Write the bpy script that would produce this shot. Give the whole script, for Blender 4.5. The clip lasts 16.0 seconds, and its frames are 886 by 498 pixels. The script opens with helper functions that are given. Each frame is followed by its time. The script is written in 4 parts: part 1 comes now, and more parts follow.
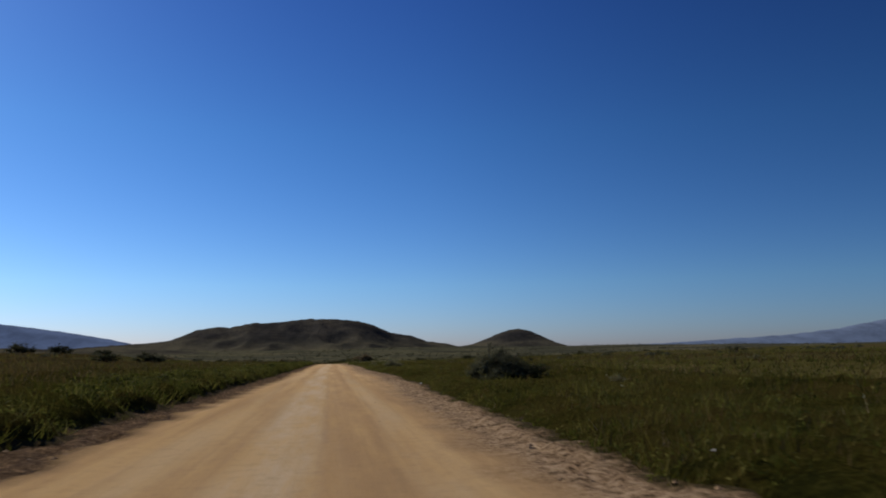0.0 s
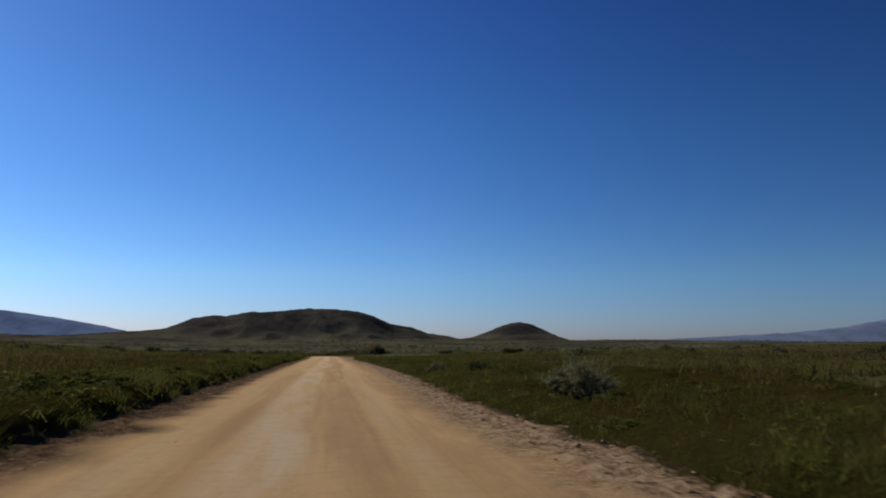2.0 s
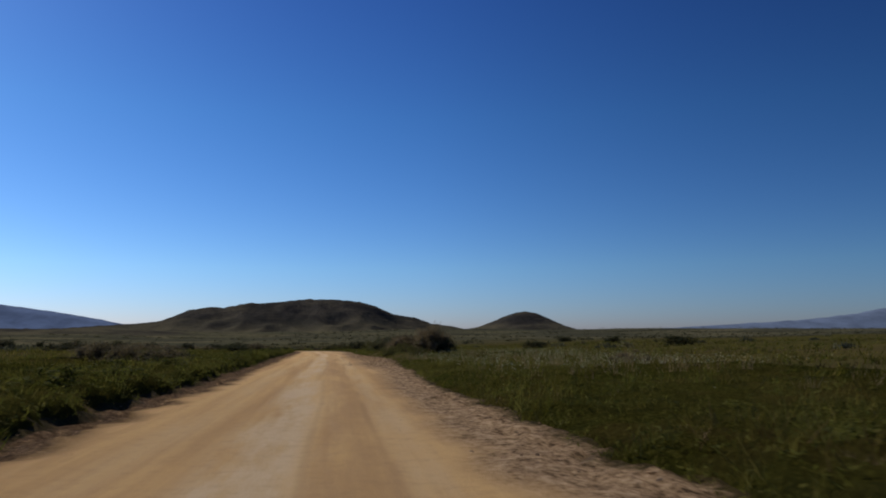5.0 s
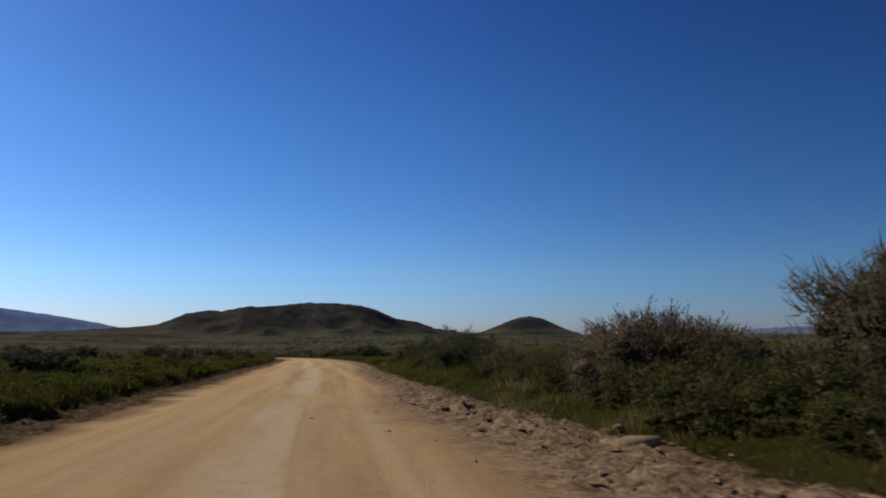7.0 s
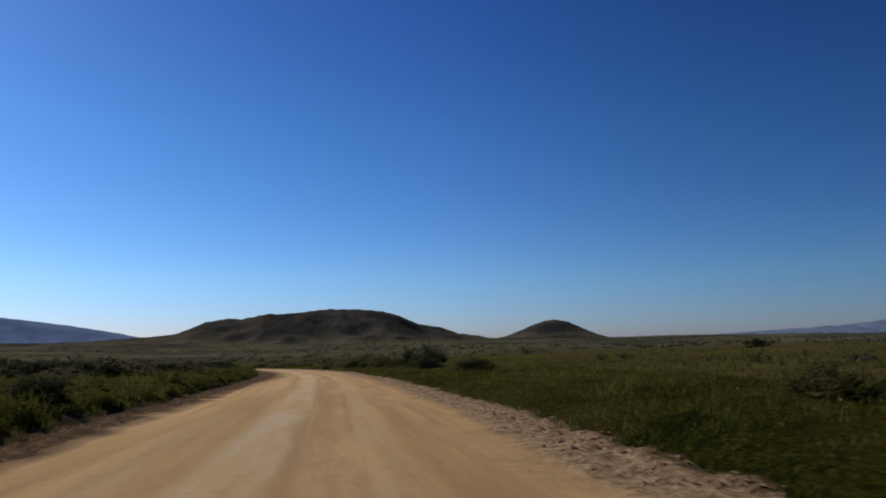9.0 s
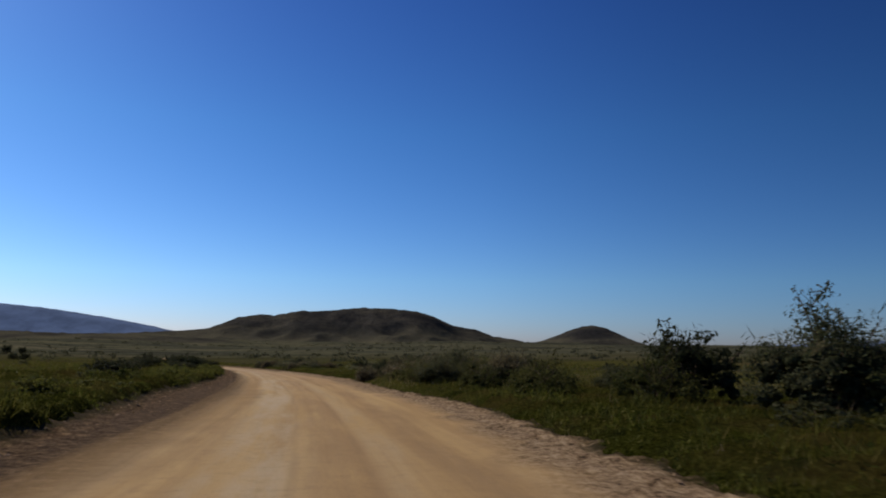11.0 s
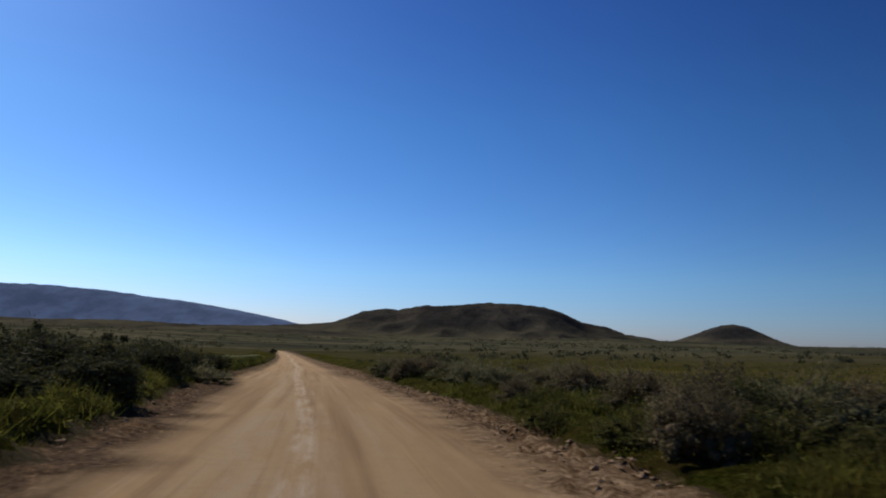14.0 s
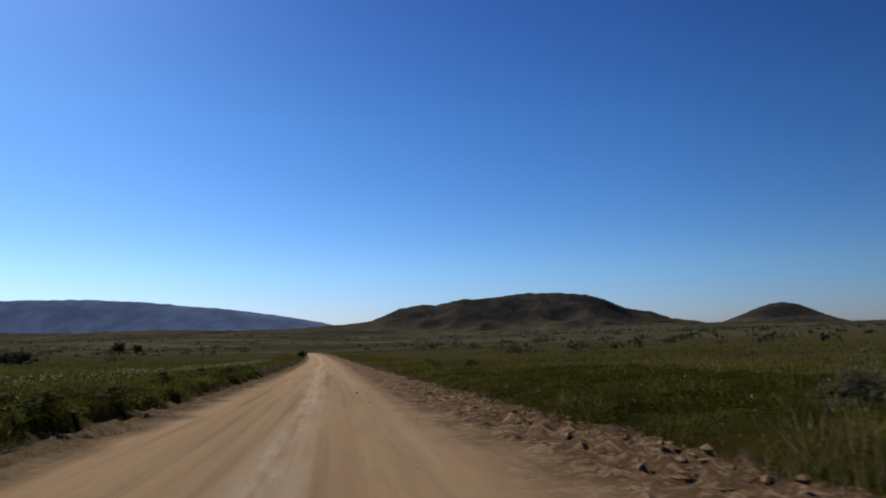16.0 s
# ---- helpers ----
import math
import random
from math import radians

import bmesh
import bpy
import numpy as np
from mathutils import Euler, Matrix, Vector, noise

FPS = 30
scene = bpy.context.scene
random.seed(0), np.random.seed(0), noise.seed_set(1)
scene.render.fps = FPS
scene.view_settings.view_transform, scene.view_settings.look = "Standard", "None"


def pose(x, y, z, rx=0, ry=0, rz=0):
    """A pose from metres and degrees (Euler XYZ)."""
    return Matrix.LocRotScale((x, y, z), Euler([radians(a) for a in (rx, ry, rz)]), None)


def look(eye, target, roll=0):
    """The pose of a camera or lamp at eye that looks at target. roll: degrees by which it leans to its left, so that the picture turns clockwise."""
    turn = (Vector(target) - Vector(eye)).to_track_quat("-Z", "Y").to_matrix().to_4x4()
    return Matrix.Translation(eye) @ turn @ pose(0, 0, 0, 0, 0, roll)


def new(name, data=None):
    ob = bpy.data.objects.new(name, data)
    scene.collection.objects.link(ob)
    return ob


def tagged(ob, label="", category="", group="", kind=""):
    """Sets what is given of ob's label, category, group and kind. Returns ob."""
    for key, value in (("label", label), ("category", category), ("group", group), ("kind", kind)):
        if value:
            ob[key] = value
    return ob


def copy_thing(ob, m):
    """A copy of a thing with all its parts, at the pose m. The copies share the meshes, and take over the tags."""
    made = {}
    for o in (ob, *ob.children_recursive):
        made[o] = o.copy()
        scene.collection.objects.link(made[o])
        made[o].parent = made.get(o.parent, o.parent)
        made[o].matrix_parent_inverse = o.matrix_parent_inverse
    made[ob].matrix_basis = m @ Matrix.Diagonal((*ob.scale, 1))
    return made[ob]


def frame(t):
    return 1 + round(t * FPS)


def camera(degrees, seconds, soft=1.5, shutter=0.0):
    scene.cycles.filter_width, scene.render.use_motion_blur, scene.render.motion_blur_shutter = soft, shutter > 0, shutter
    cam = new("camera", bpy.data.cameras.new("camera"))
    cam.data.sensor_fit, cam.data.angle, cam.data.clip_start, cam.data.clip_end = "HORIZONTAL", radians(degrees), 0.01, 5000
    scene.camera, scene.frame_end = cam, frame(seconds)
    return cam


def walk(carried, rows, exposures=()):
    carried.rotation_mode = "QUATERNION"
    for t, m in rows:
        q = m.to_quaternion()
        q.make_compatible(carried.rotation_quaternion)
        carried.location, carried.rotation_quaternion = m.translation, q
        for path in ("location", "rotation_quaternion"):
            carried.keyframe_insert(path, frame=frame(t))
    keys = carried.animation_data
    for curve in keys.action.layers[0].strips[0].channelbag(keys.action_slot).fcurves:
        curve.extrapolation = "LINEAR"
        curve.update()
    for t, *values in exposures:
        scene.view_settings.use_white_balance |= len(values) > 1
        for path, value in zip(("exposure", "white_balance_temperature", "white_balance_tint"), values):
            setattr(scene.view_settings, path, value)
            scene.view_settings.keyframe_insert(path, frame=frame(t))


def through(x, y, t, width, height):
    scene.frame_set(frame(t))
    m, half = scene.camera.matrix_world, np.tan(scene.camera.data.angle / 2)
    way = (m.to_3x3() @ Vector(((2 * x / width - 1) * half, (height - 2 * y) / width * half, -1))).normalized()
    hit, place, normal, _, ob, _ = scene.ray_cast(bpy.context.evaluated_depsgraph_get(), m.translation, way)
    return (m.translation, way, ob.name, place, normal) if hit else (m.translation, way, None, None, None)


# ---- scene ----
EXPO, KELVIN, TINT = -0.3, 6500, 10
cam = camera(60.0, 16.0, soft=1.9, shutter=0.07)
# seconds, x, y, z, pitch, lean, yaw
ROWS = [
    (0.0, 0.00, 0.00, 1.330, 7.84, -0.78, -8.21),
    (0.5, -0.00, 14.00, 1.326, 7.83, -0.14, -8.19),
    (1.0, -0.01, 28.00, 1.314, 7.36, -0.22, -8.18),
    (1.5, -0.05, 42.00, 1.295, 7.50, -0.13, -7.96),
    (2.0, -0.07, 56.00, 1.267, 7.29, 0.16, -8.21),
    (2.5, -0.05, 70.00, 1.232, 7.24, 0.34, -8.44),
    (3.0, -0.00, 84.00, 1.189, 7.21, 0.17, -8.37),
    (3.5, 0.03, 98.00, 1.138, 7.10, 0.04, -8.31),
    (4.0, 0.04, 112.00, 1.079, 6.92, -0.05, -8.25),
    (4.5, 0.05, 126.00, 1.012, 6.74, -0.16, -8.20),
    (5.0, 0.04, 140.00, 0.938, 6.61, -0.36, -8.19),
    (5.5, 0.04, 154.00, 0.856, 6.62, -0.72, -8.22),
    (6.0, 0.05, 168.00, 0.766, 6.74, -1.22, -8.30),
    (6.5, 0.07, 182.00, 0.668, 6.98, -0.97, -8.28),
    (7.0, 0.07, 196.00, 0.562, 6.98, -0.16, -8.11),
    (7.5, 0.02, 210.00, 0.448, 7.60, -0.64, -7.91),
    (8.0, -0.07, 224.00, 0.326, 7.52, -1.44, -7.80),
    (8.5, -0.26, 238.00, 0.197, 7.47, -1.35, -7.15),
    (9.0, -0.58, 251.99, 0.060, 7.41, -1.05, -6.64),
    (9.5, -1.01, 265.99, -0.085, 7.33, -0.55, -6.26),
    (10.0, -1.54, 279.98, -0.238, 7.30, 0.02, -5.83),
    (10.5, -2.21, 293.96, -0.398, 7.38, 0.51, -5.16),
    (11.0, -3.10, 307.93, -0.566, 7.61, 0.79, -4.06),
    (11.5, -4.30, 321.88, -0.742, 8.00, 0.87, -2.52),
    (12.0, -5.85, 335.79, -0.925, 8.00, 0.34, -1.24),
    (12.5, -7.83, 349.65, -1.115, 7.68, 0.55, 1.05),
    (13.0, -10.33, 363.43, -1.312, 7.58, 1.44, 2.99),
    (13.5, -13.28, 377.11, -1.514, 7.29, 2.23, 4.97),
    (14.0, -16.48, 390.74, -1.724, 7.19, 1.81, 5.04),
    (14.5, -19.79, 404.34, -1.940, 7.33, 0.57, 5.89),
    (15.0, -23.27, 417.91, -2.163, 7.50, 0.42, 6.42),
    (15.5, -26.85, 431.44, -2.393, 7.13, -0.44, 6.81),
    (16.0, -30.55, 444.94, -2.629, 6.83, -1.20, 7.42),
]
walk(cam, [(t, pose(x, y, z, 90 + pitch, 0, yaw) @ pose(0, 0, 0, 0, 0, lean)) for t, x, y, z, pitch, lean, yaw in ROWS],
     exposures=[(0.0, EXPO, KELVIN, TINT), (16.0, EXPO, KELVIN, TINT)])

# ---- world and sun ----
SUN_AZ, SUN_EL = -46.0, 40.0        # degrees from +y (negative is to the west of the road), degrees up
world = bpy.data.worlds.new("clear_sky")
scene.world = world
world.use_nodes = True
wn = world.node_tree
sky = wn.nodes.new("ShaderNodeTexSky")
sky.sky_type, sky.sun_disc = "NISHITA", False
sky.sun_elevation, sky.sun_rotation = radians(SUN_EL), radians(SUN_AZ)
sky.altitude, sky.air_density, sky.dust_density, sky.ozone_density = 300, 0.8, 0.5, 4.0
deep = wn.nodes.new("ShaderNodeGamma")
deep.inputs["Gamma"].default_value = 1.75
hue = wn.nodes.new("ShaderNodeMix")
hue.data_type, hue.blend_type = "RGBA", "MULTIPLY"
hue.inputs[0].default_value, hue.inputs[7].default_value = 1.0, (0.80, 0.93, 1.0, 1)
wn.links.new(sky.outputs[0], deep.inputs["Color"])
wn.links.new(deep.outputs[0], hue.inputs[6])
# dust haze takes the green out of the lowest sky all round
way = wn.nodes.new("ShaderNodeTexCoord")
up = wn.nodes.new("ShaderNodeSeparateXYZ")
wn.links.new(way.outputs["Generated"], up.inputs[0])
haze = wn.nodes.new("ShaderNodeValToRGB")
for _ in range(2):
    haze.color_ramp.elements.new(0.5)
for e, (at, c) in zip(haze.color_ramp.elements, ((0.0, (0.82, 0.62, 0.82)), (0.09, (1.03, 0.95, 0.90)), (0.28, (0.93, 1.11, 1.05)), (0.5, (0.80, 0.96, 1.13)))):
    e.position, e.color = at, (*c, 1)
wn.links.new(up.outputs[2], haze.inputs[0])
dusty = wn.nodes.new("ShaderNodeMix")
dusty.data_type, dusty.blend_type = "RGBA", "MULTIPLY"
dusty.inputs[0].default_value = 1.0
wn.links.new(hue.outputs[2], dusty.inputs[6])
wn.links.new(haze.outputs[0], dusty.inputs[7])
east = wn.nodes.new("ShaderNodeMapRange")
east.inputs["From Min"].default_value, east.inputs["From Max"].default_value, east.inputs["To Min"].default_value, east.inputs["To Max"].default_value = 0.12, 0.62, 1.0, 0.82
wn.links.new(up.outputs[0], east.inputs["Value"])
dim = wn.nodes.new("ShaderNodeMix")
dim.data_type, dim.blend_type = "RGBA", "MULTIPLY"
dim.inputs[0].default_value = 1.0
wn.links.new(dusty.outputs[2], dim.inputs[6])
wn.links.new(east.outputs[0], dim.inputs[7])
wn.links.new(dim.outputs[2], wn.nodes["Background"].inputs[0])
wn.nodes["Background"].inputs[1].default_value = 0.0282
sun_data = bpy.data.lights.new("sun", "SUN")
sun_data.energy, sun_data.angle, sun_data.color = 4.0, radians(0.5), (1.0, 0.91, 0.76)
sun = new("sun", sun_data)
az, el = radians(SUN_AZ), radians(SUN_EL)
sun.matrix_world = look((0, 0, 0), (-math.sin(az) * math.cos(el), -math.cos(az) * math.cos(el), -math.sin(el)))


# ---- materials ----
def material(name, rough=0.9, spec=0.2):
    m = bpy.data.materials.new(name)
    m.use_nodes = True
    n = m.node_tree
    p = n.nodes["Principled BSDF"]
    p.inputs["Roughness"].default_value = rough
    p.inputs["Specular IOR Level"].default_value = spec
    return m, n, p


def noise_node(n, vec, scale, detail=4, rough=0.6, stretch=None):
    t = n.nodes.new("ShaderNodeTexNoise")
    t.inputs["Scale"].default_value = scale
    t.inputs["Detail"].default_value = detail
    t.inputs["Roughness"].default_value = rough
    if stretch:
        mp = n.nodes.new("ShaderNodeMapping")
        mp.inputs["Scale"].default_value = stretch
        n.links.new(vec, mp.inputs[0])
        vec = mp.outputs[0]
    n.links.new(vec, t.inputs["Vector"])
    return t.outputs["Fac"]


def ramp(n, fac, stops):
    r = n.nodes.new("ShaderNodeValToRGB")
    while len(r.color_ramp.elements) < len(stops):
        r.color_ramp.elements.new(0.5)
    for e, (at, c) in zip(r.color_ramp.elements, stops):
        e.position, e.color = at, (*c, 1) if len(c) == 3 else c
    n.links.new(fac, r.inputs[0])
    return r.outputs[0]


def grey(v):
    return (v, v, v)


def mix(n, fac, a, b, mode="MIX"):
    x = n.nodes.new("ShaderNodeMix")
    x.data_type, x.blend_type = "RGBA", mode
    for sock, val in ((x.inputs[0], fac), (x.inputs[6], a), (x.inputs[7], b)):
        if hasattr(val, "is_linked"):
            n.links.new(val, sock)
        elif isinstance(val, (int, float)):
            sock.default_value = val
        else:
            sock.default_value = (*val, 1)
    return x.outputs[2]


def bump(n, p, height, strength, distance):
    b = n.nodes.new("ShaderNodeBump")
    b.inputs["Strength"].default_value, b.inputs["Distance"].default_value = strength, distance
    n.links.new(height, b.inputs["Height"])
    n.links.new(b.outputs[0], p.inputs["Normal"])


def coords(n, kind="Object"):
    return n.nodes.new("ShaderNodeTexCoord").outputs[kind]


def road_material():
    m, n, p = material("graded_gravel", 0.95, 0.03)
    uv = coords(n, "UV")
    sep = n.nodes.new("ShaderNodeSeparateXYZ")
    n.links.new(uv, sep.inputs[0])
    streak = noise_node(n, uv, 1.0, 4, 0.55, (1.1, 0.03, 1))
    streak2 = noise_node(n, uv, 1.0, 4, 0.6, (2.6, 0.07, 1))
    patch = noise_node(n, uv, 1.0, 5, 0.65, (0.5, 0.09, 1))
    fine = noise_node(n, uv, 3.6, 6, 0.75)
    grain = noise_node(n, uv, 45.0, 3, 0.7)
    col = ramp(n, streak, [(0.32, (0.475, 0.295, 0.132)), (0.5, (0.61, 0.39, 0.174)), (0.68, (0.675, 0.452, 0.219))])
    col = mix(n, ramp(n, streak2, [(0.5, grey(0)), (0.72, grey(0.45))]), col, (0.38, 0.235, 0.112))
    wander = noise_node(n, uv, 1.0, 2, 0.5, (0.0, 0.018, 1))

    def sum_node(op, *args):
        q = n.nodes.new("ShaderNodeMath")
        q.operation = op
        for sock, val in zip(q.inputs, args):
            if isinstance(val, (int, float)):
                sock.default_value = val
            else:
                n.links.new(val, sock)
        return q.outputs[0]

    def band(value, centre, half, soft, share):
        """Share of a strip about one value of a coordinate."""
        q = n.nodes.new("ShaderNodeMapRange")
        q.interpolation_type = "SMOOTHSTEP"
        q.inputs["From Min"].default_value, q.inputs["From Max"].default_value = half + soft, half
        q.inputs["To Max"].default_value = share
        n.links.new(sum_node("ABSOLUTE", sum_node("SUBTRACT", value, centre)), q.inputs["Value"])
        return q.outputs[0]

    # worn wheel tracks: pale and compacted, with darker loose ridges between them
    across = sum_node("MULTIPLY_ADD", sum_node("SUBTRACT", wander, 0.5), 1.6, sum_node("MULTIPLY_ADD", patch, 0.35, sep.outputs[0]))
    broken = ramp(n, noise_node(n, uv, 1.0, 6, 0.68, (1.0, 0.14, 1)), [(0.40, grey(0.12)), (0.58, grey(1))])
    for centre, half, soft, share, tone in ((-0.68, 0.28, 0.45, 0.8, (0.66, 0.51, 0.33)), (1.1, 0.1, 0.35, 0.5, (0.60, 0.445, 0.27)), (-2.1, 0.1, 0.4, 0.4, (0.58, 0.425, 0.245)),
                                            (0.42, 0.2, 0.4, 0.6, (0.40, 0.25, 0.125)), (2.0, 0.2, 0.5, 0.55, (0.35, 0.22, 0.112)), (-1.45, 0.1, 0.4, 0.4, (0.38, 0.245, 0.125))):
        col = mix(n, sum_node("MULTIPLY", band(across, centre, half, soft, share), broken), col, tone)
    # two fine ruts where tyres have run last
    for centre in (-0.12, 0.74):
        col = mix(n, sum_node("MULTIPLY", band(across, centre, 0.01, 0.09, 0.28), broken), col, (0.30, 0.19, 0.1))
    col = mix(n, ramp(n, fine, [(0.50, grey(0)), (0.74, grey(0.4))]), col, (0.31, 0.20, 0.11))
    # two dark lines that cross the road just past a low ridge
    skew = sum_node("MULTIPLY_ADD", wander, 0.5, sum_node("MULTIPLY_ADD", sep.outputs[0], 0.06, sep.outputs[1]))
    for centre, half in ((199.3, 0.16), (200.6, 0.10)):
        cross = sum_node("MULTIPLY", band(skew, centre, half, 0.35, 0.7), band(sep.outputs[0], 1.0, 1.4, 0.7, 1.0))
        col = mix(n, sum_node("MULTIPLY", cross, broken), col, (0.20, 0.125, 0.065))
    # a chalky streak along the last stretch
    shift = n.nodes.new("ShaderNodeMath")
    shift.operation = "MULTIPLY_ADD"
    n.links.new(wander, shift.inputs[0])
    shift.inputs[1].default_value = 1.2
    drift = n.nodes.new("ShaderNodeMapRange")
    drift.inputs["From Min"].default_value, drift.inputs["From Max"].default_value, drift.inputs["To Max"].default_value = 405, 452, 0.75
    n.links.new(sep.outputs[1], drift.inputs["Value"])
    n.links.new(sum_node("ADD", sep.outputs[0], drift.outputs[0]), shift.inputs[2])
    line = ramp(n, shift.outputs[0], [(0.22, grey(0)), (0.36, grey(0.75)), (0.47, grey(0.45)), (0.56, grey(0.75)), (0.70, grey(0.1)), (0.86, grey(0.25)), (0.98, grey(0))])
    span = n.nodes.new("ShaderNodeMapRange")
    span.inputs["To Min"].default_value = 0.1
    span.inputs["From Min"].default_value, span.inputs["From Max"].default_value = 330, 400
    n.links.new(sep.outputs[1], span.inputs["Value"])
    # the last stretch is greyer, damp-looking gravel
    dull = n.nodes.new("ShaderNodeMath")
    dull.operation = "MULTIPLY"
    dull.inputs[1].default_value = 0.55
    n.links.new(span.outputs[0], dull.inputs[0])
    col = mix(n, dull.outputs[0], col, (0.37, 0.26, 0.155))
    patch2 = noise_node(n, uv, 1.0, 6, 0.7, (2.4, 0.35, 1))
    ruts = noise_node(n, uv, 1.0, 6, 0.6, (2.6, 0.04, 1))
    for tone, (lo, hi) in (((0.27, 0.165, 0.085), (0.47, 0.34)), ((0.58, 0.44, 0.30), (0.56, 0.70))):
        some = n.nodes.new("ShaderNodeMapRange")
        some.inputs["From Min"].default_value, some.inputs["From Max"].default_value, some.inputs["To Max"].default_value = lo, hi, 0.5
        n.links.new(ruts, some.inputs["Value"])
        weight = n.nodes.new("ShaderNodeMath")
        weight.operation = "MULTIPLY"
        n.links.new(some.outputs[0], weight.inputs[0])
        n.links.new(span.outputs[0], weight.inputs[1])
        col = mix(n, weight.outputs[0], col, tone)
    col = mix(n, mix(n, 1.0, mix(n, 1.0, line, span.outputs[0], "MULTIPLY"), ramp(n, patch2, [(0.42, grey(0.05)), (0.60, grey(1))]), "MULTIPLY"), col, (0.66, 0.53, 0.385))
    # loose crumbled earth of the shoulders, dark plant litter under the growth beyond
    hem = n.nodes.new("ShaderNodeUVMap")
    hem.uv_map = "hem"
    past = n.nodes.new("ShaderNodeSeparateXYZ")
    n.links.new(hem.outputs[0], past.inputs[0])
    edge = n.nodes.new("ShaderNodeMath")
    edge.operation = "MULTIPLY_ADD"
    n.links.new(fine, edge.inputs[0])
    edge.inputs[1].default_value = 1.3
    n.links.new(past.outputs[0], edge.inputs[2])
    edge2 = n.nodes.new("ShaderNodeMath")
    edge2.operation = "MULTIPLY_ADD"
    n.links.new(streak, edge2.inputs[0])
    edge2.inputs[1].default_value = 1.2
    n.links.new(past.outputs[0], edge2.inputs[2])
    rim = n.nodes.new("ShaderNodeMapRange")
    rim.inputs["From Min"].default_value, rim.inputs["From Max"].default_value = -1.15, -0.35
    n.links.new(edge2.outputs[0], rim.inputs["Value"])
    crumb = mix(n, 0.45, noise_node(n, uv, 3.2, 6, 0.78), noise_node(n, uv, 11.0, 4, 0.7))
    # the darkest tone paints shade into the pits between crumbs
    earth = ramp(n, crumb, [(0.41, (0.055, 0.034, 0.018)), (0.48, (0.255, 0.165, 0.090)), (0.60, (0.51, 0.365, 0.220))])
    # the west bank is darker, red-brown earth
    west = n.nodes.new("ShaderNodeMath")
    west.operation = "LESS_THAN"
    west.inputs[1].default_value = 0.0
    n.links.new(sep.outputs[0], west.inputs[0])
    west_earth = ramp(n, crumb, [(0.40, (0.032, 0.018, 0.009)), (0.52, (0.11, 0.067, 0.034)), (0.66, (0.33, 0.215, 0.118))])
    # dark brown patches on the east shoulder by the first bushes and on the last stretch
    brown_patch = ramp(n, mix(n, 0.5, noise_node(n, uv, 1.6, 5, 0.7), crumb), [(0.48, grey(1)), (0.57, grey(0.3))])
    late = n.nodes.new("ShaderNodeMapRange")
    late.inputs["From Min"].default_value, late.inputs["From Max"].default_value, late.inputs["To Max"].default_value = 392, 402, 0.85
    n.links.new(sep.outputs[1], late.inputs["Value"])
    earth = mix(n, mix(n, 1.0, sum_node("ADD", late.outputs[0], band(sep.outputs[1], 208, 22, 12, 0.3)), brown_patch, "MULTIPLY"), earth, (0.105, 0.062, 0.031))
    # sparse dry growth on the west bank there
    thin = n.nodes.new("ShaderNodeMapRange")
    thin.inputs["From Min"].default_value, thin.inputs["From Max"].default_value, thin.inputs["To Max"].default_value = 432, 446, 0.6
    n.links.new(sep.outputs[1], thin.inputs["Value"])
    west_earth = mix(n, thin.outputs[0], west_earth, ramp(n, crumb, [(0.42, (0.10, 0.075, 0.035)), (0.58, (0.26, 0.185, 0.10))]))
    earth = mix(n, west.outputs[0], earth, west_earth)
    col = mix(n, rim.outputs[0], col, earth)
    under = n.nodes.new("ShaderNodeMapRange")
    under.inputs["From Min"].default_value, under.inputs["From Max"].default_value = 0.35, 0.75
    n.links.new(edge.outputs[0], under.inputs["Value"])
    litter = ramp(n, crumb, [(0.35, (0.020, 0.017, 0.006)), (0.52, (0.050, 0.038, 0.014)), (0.72, (0.105, 0.072, 0.032))])
    col = mix(n, under.outputs[0], col, litter)
    n.links.new(mix(n, 0.25, col, ramp(n, grain, [(0.3, grey(0.35)), (0.7, grey(0.75))]), "OVERLAY"), p.inputs["Base Color"])
    both = n.nodes.new("ShaderNodeMath")
    both.operation = "ADD"
    n.links.new(fine, both.inputs[0])
    n.links.new(grain, both.inputs[1])
    bump(n, p, both.outputs[0], 0.8, 0.06)
    return m


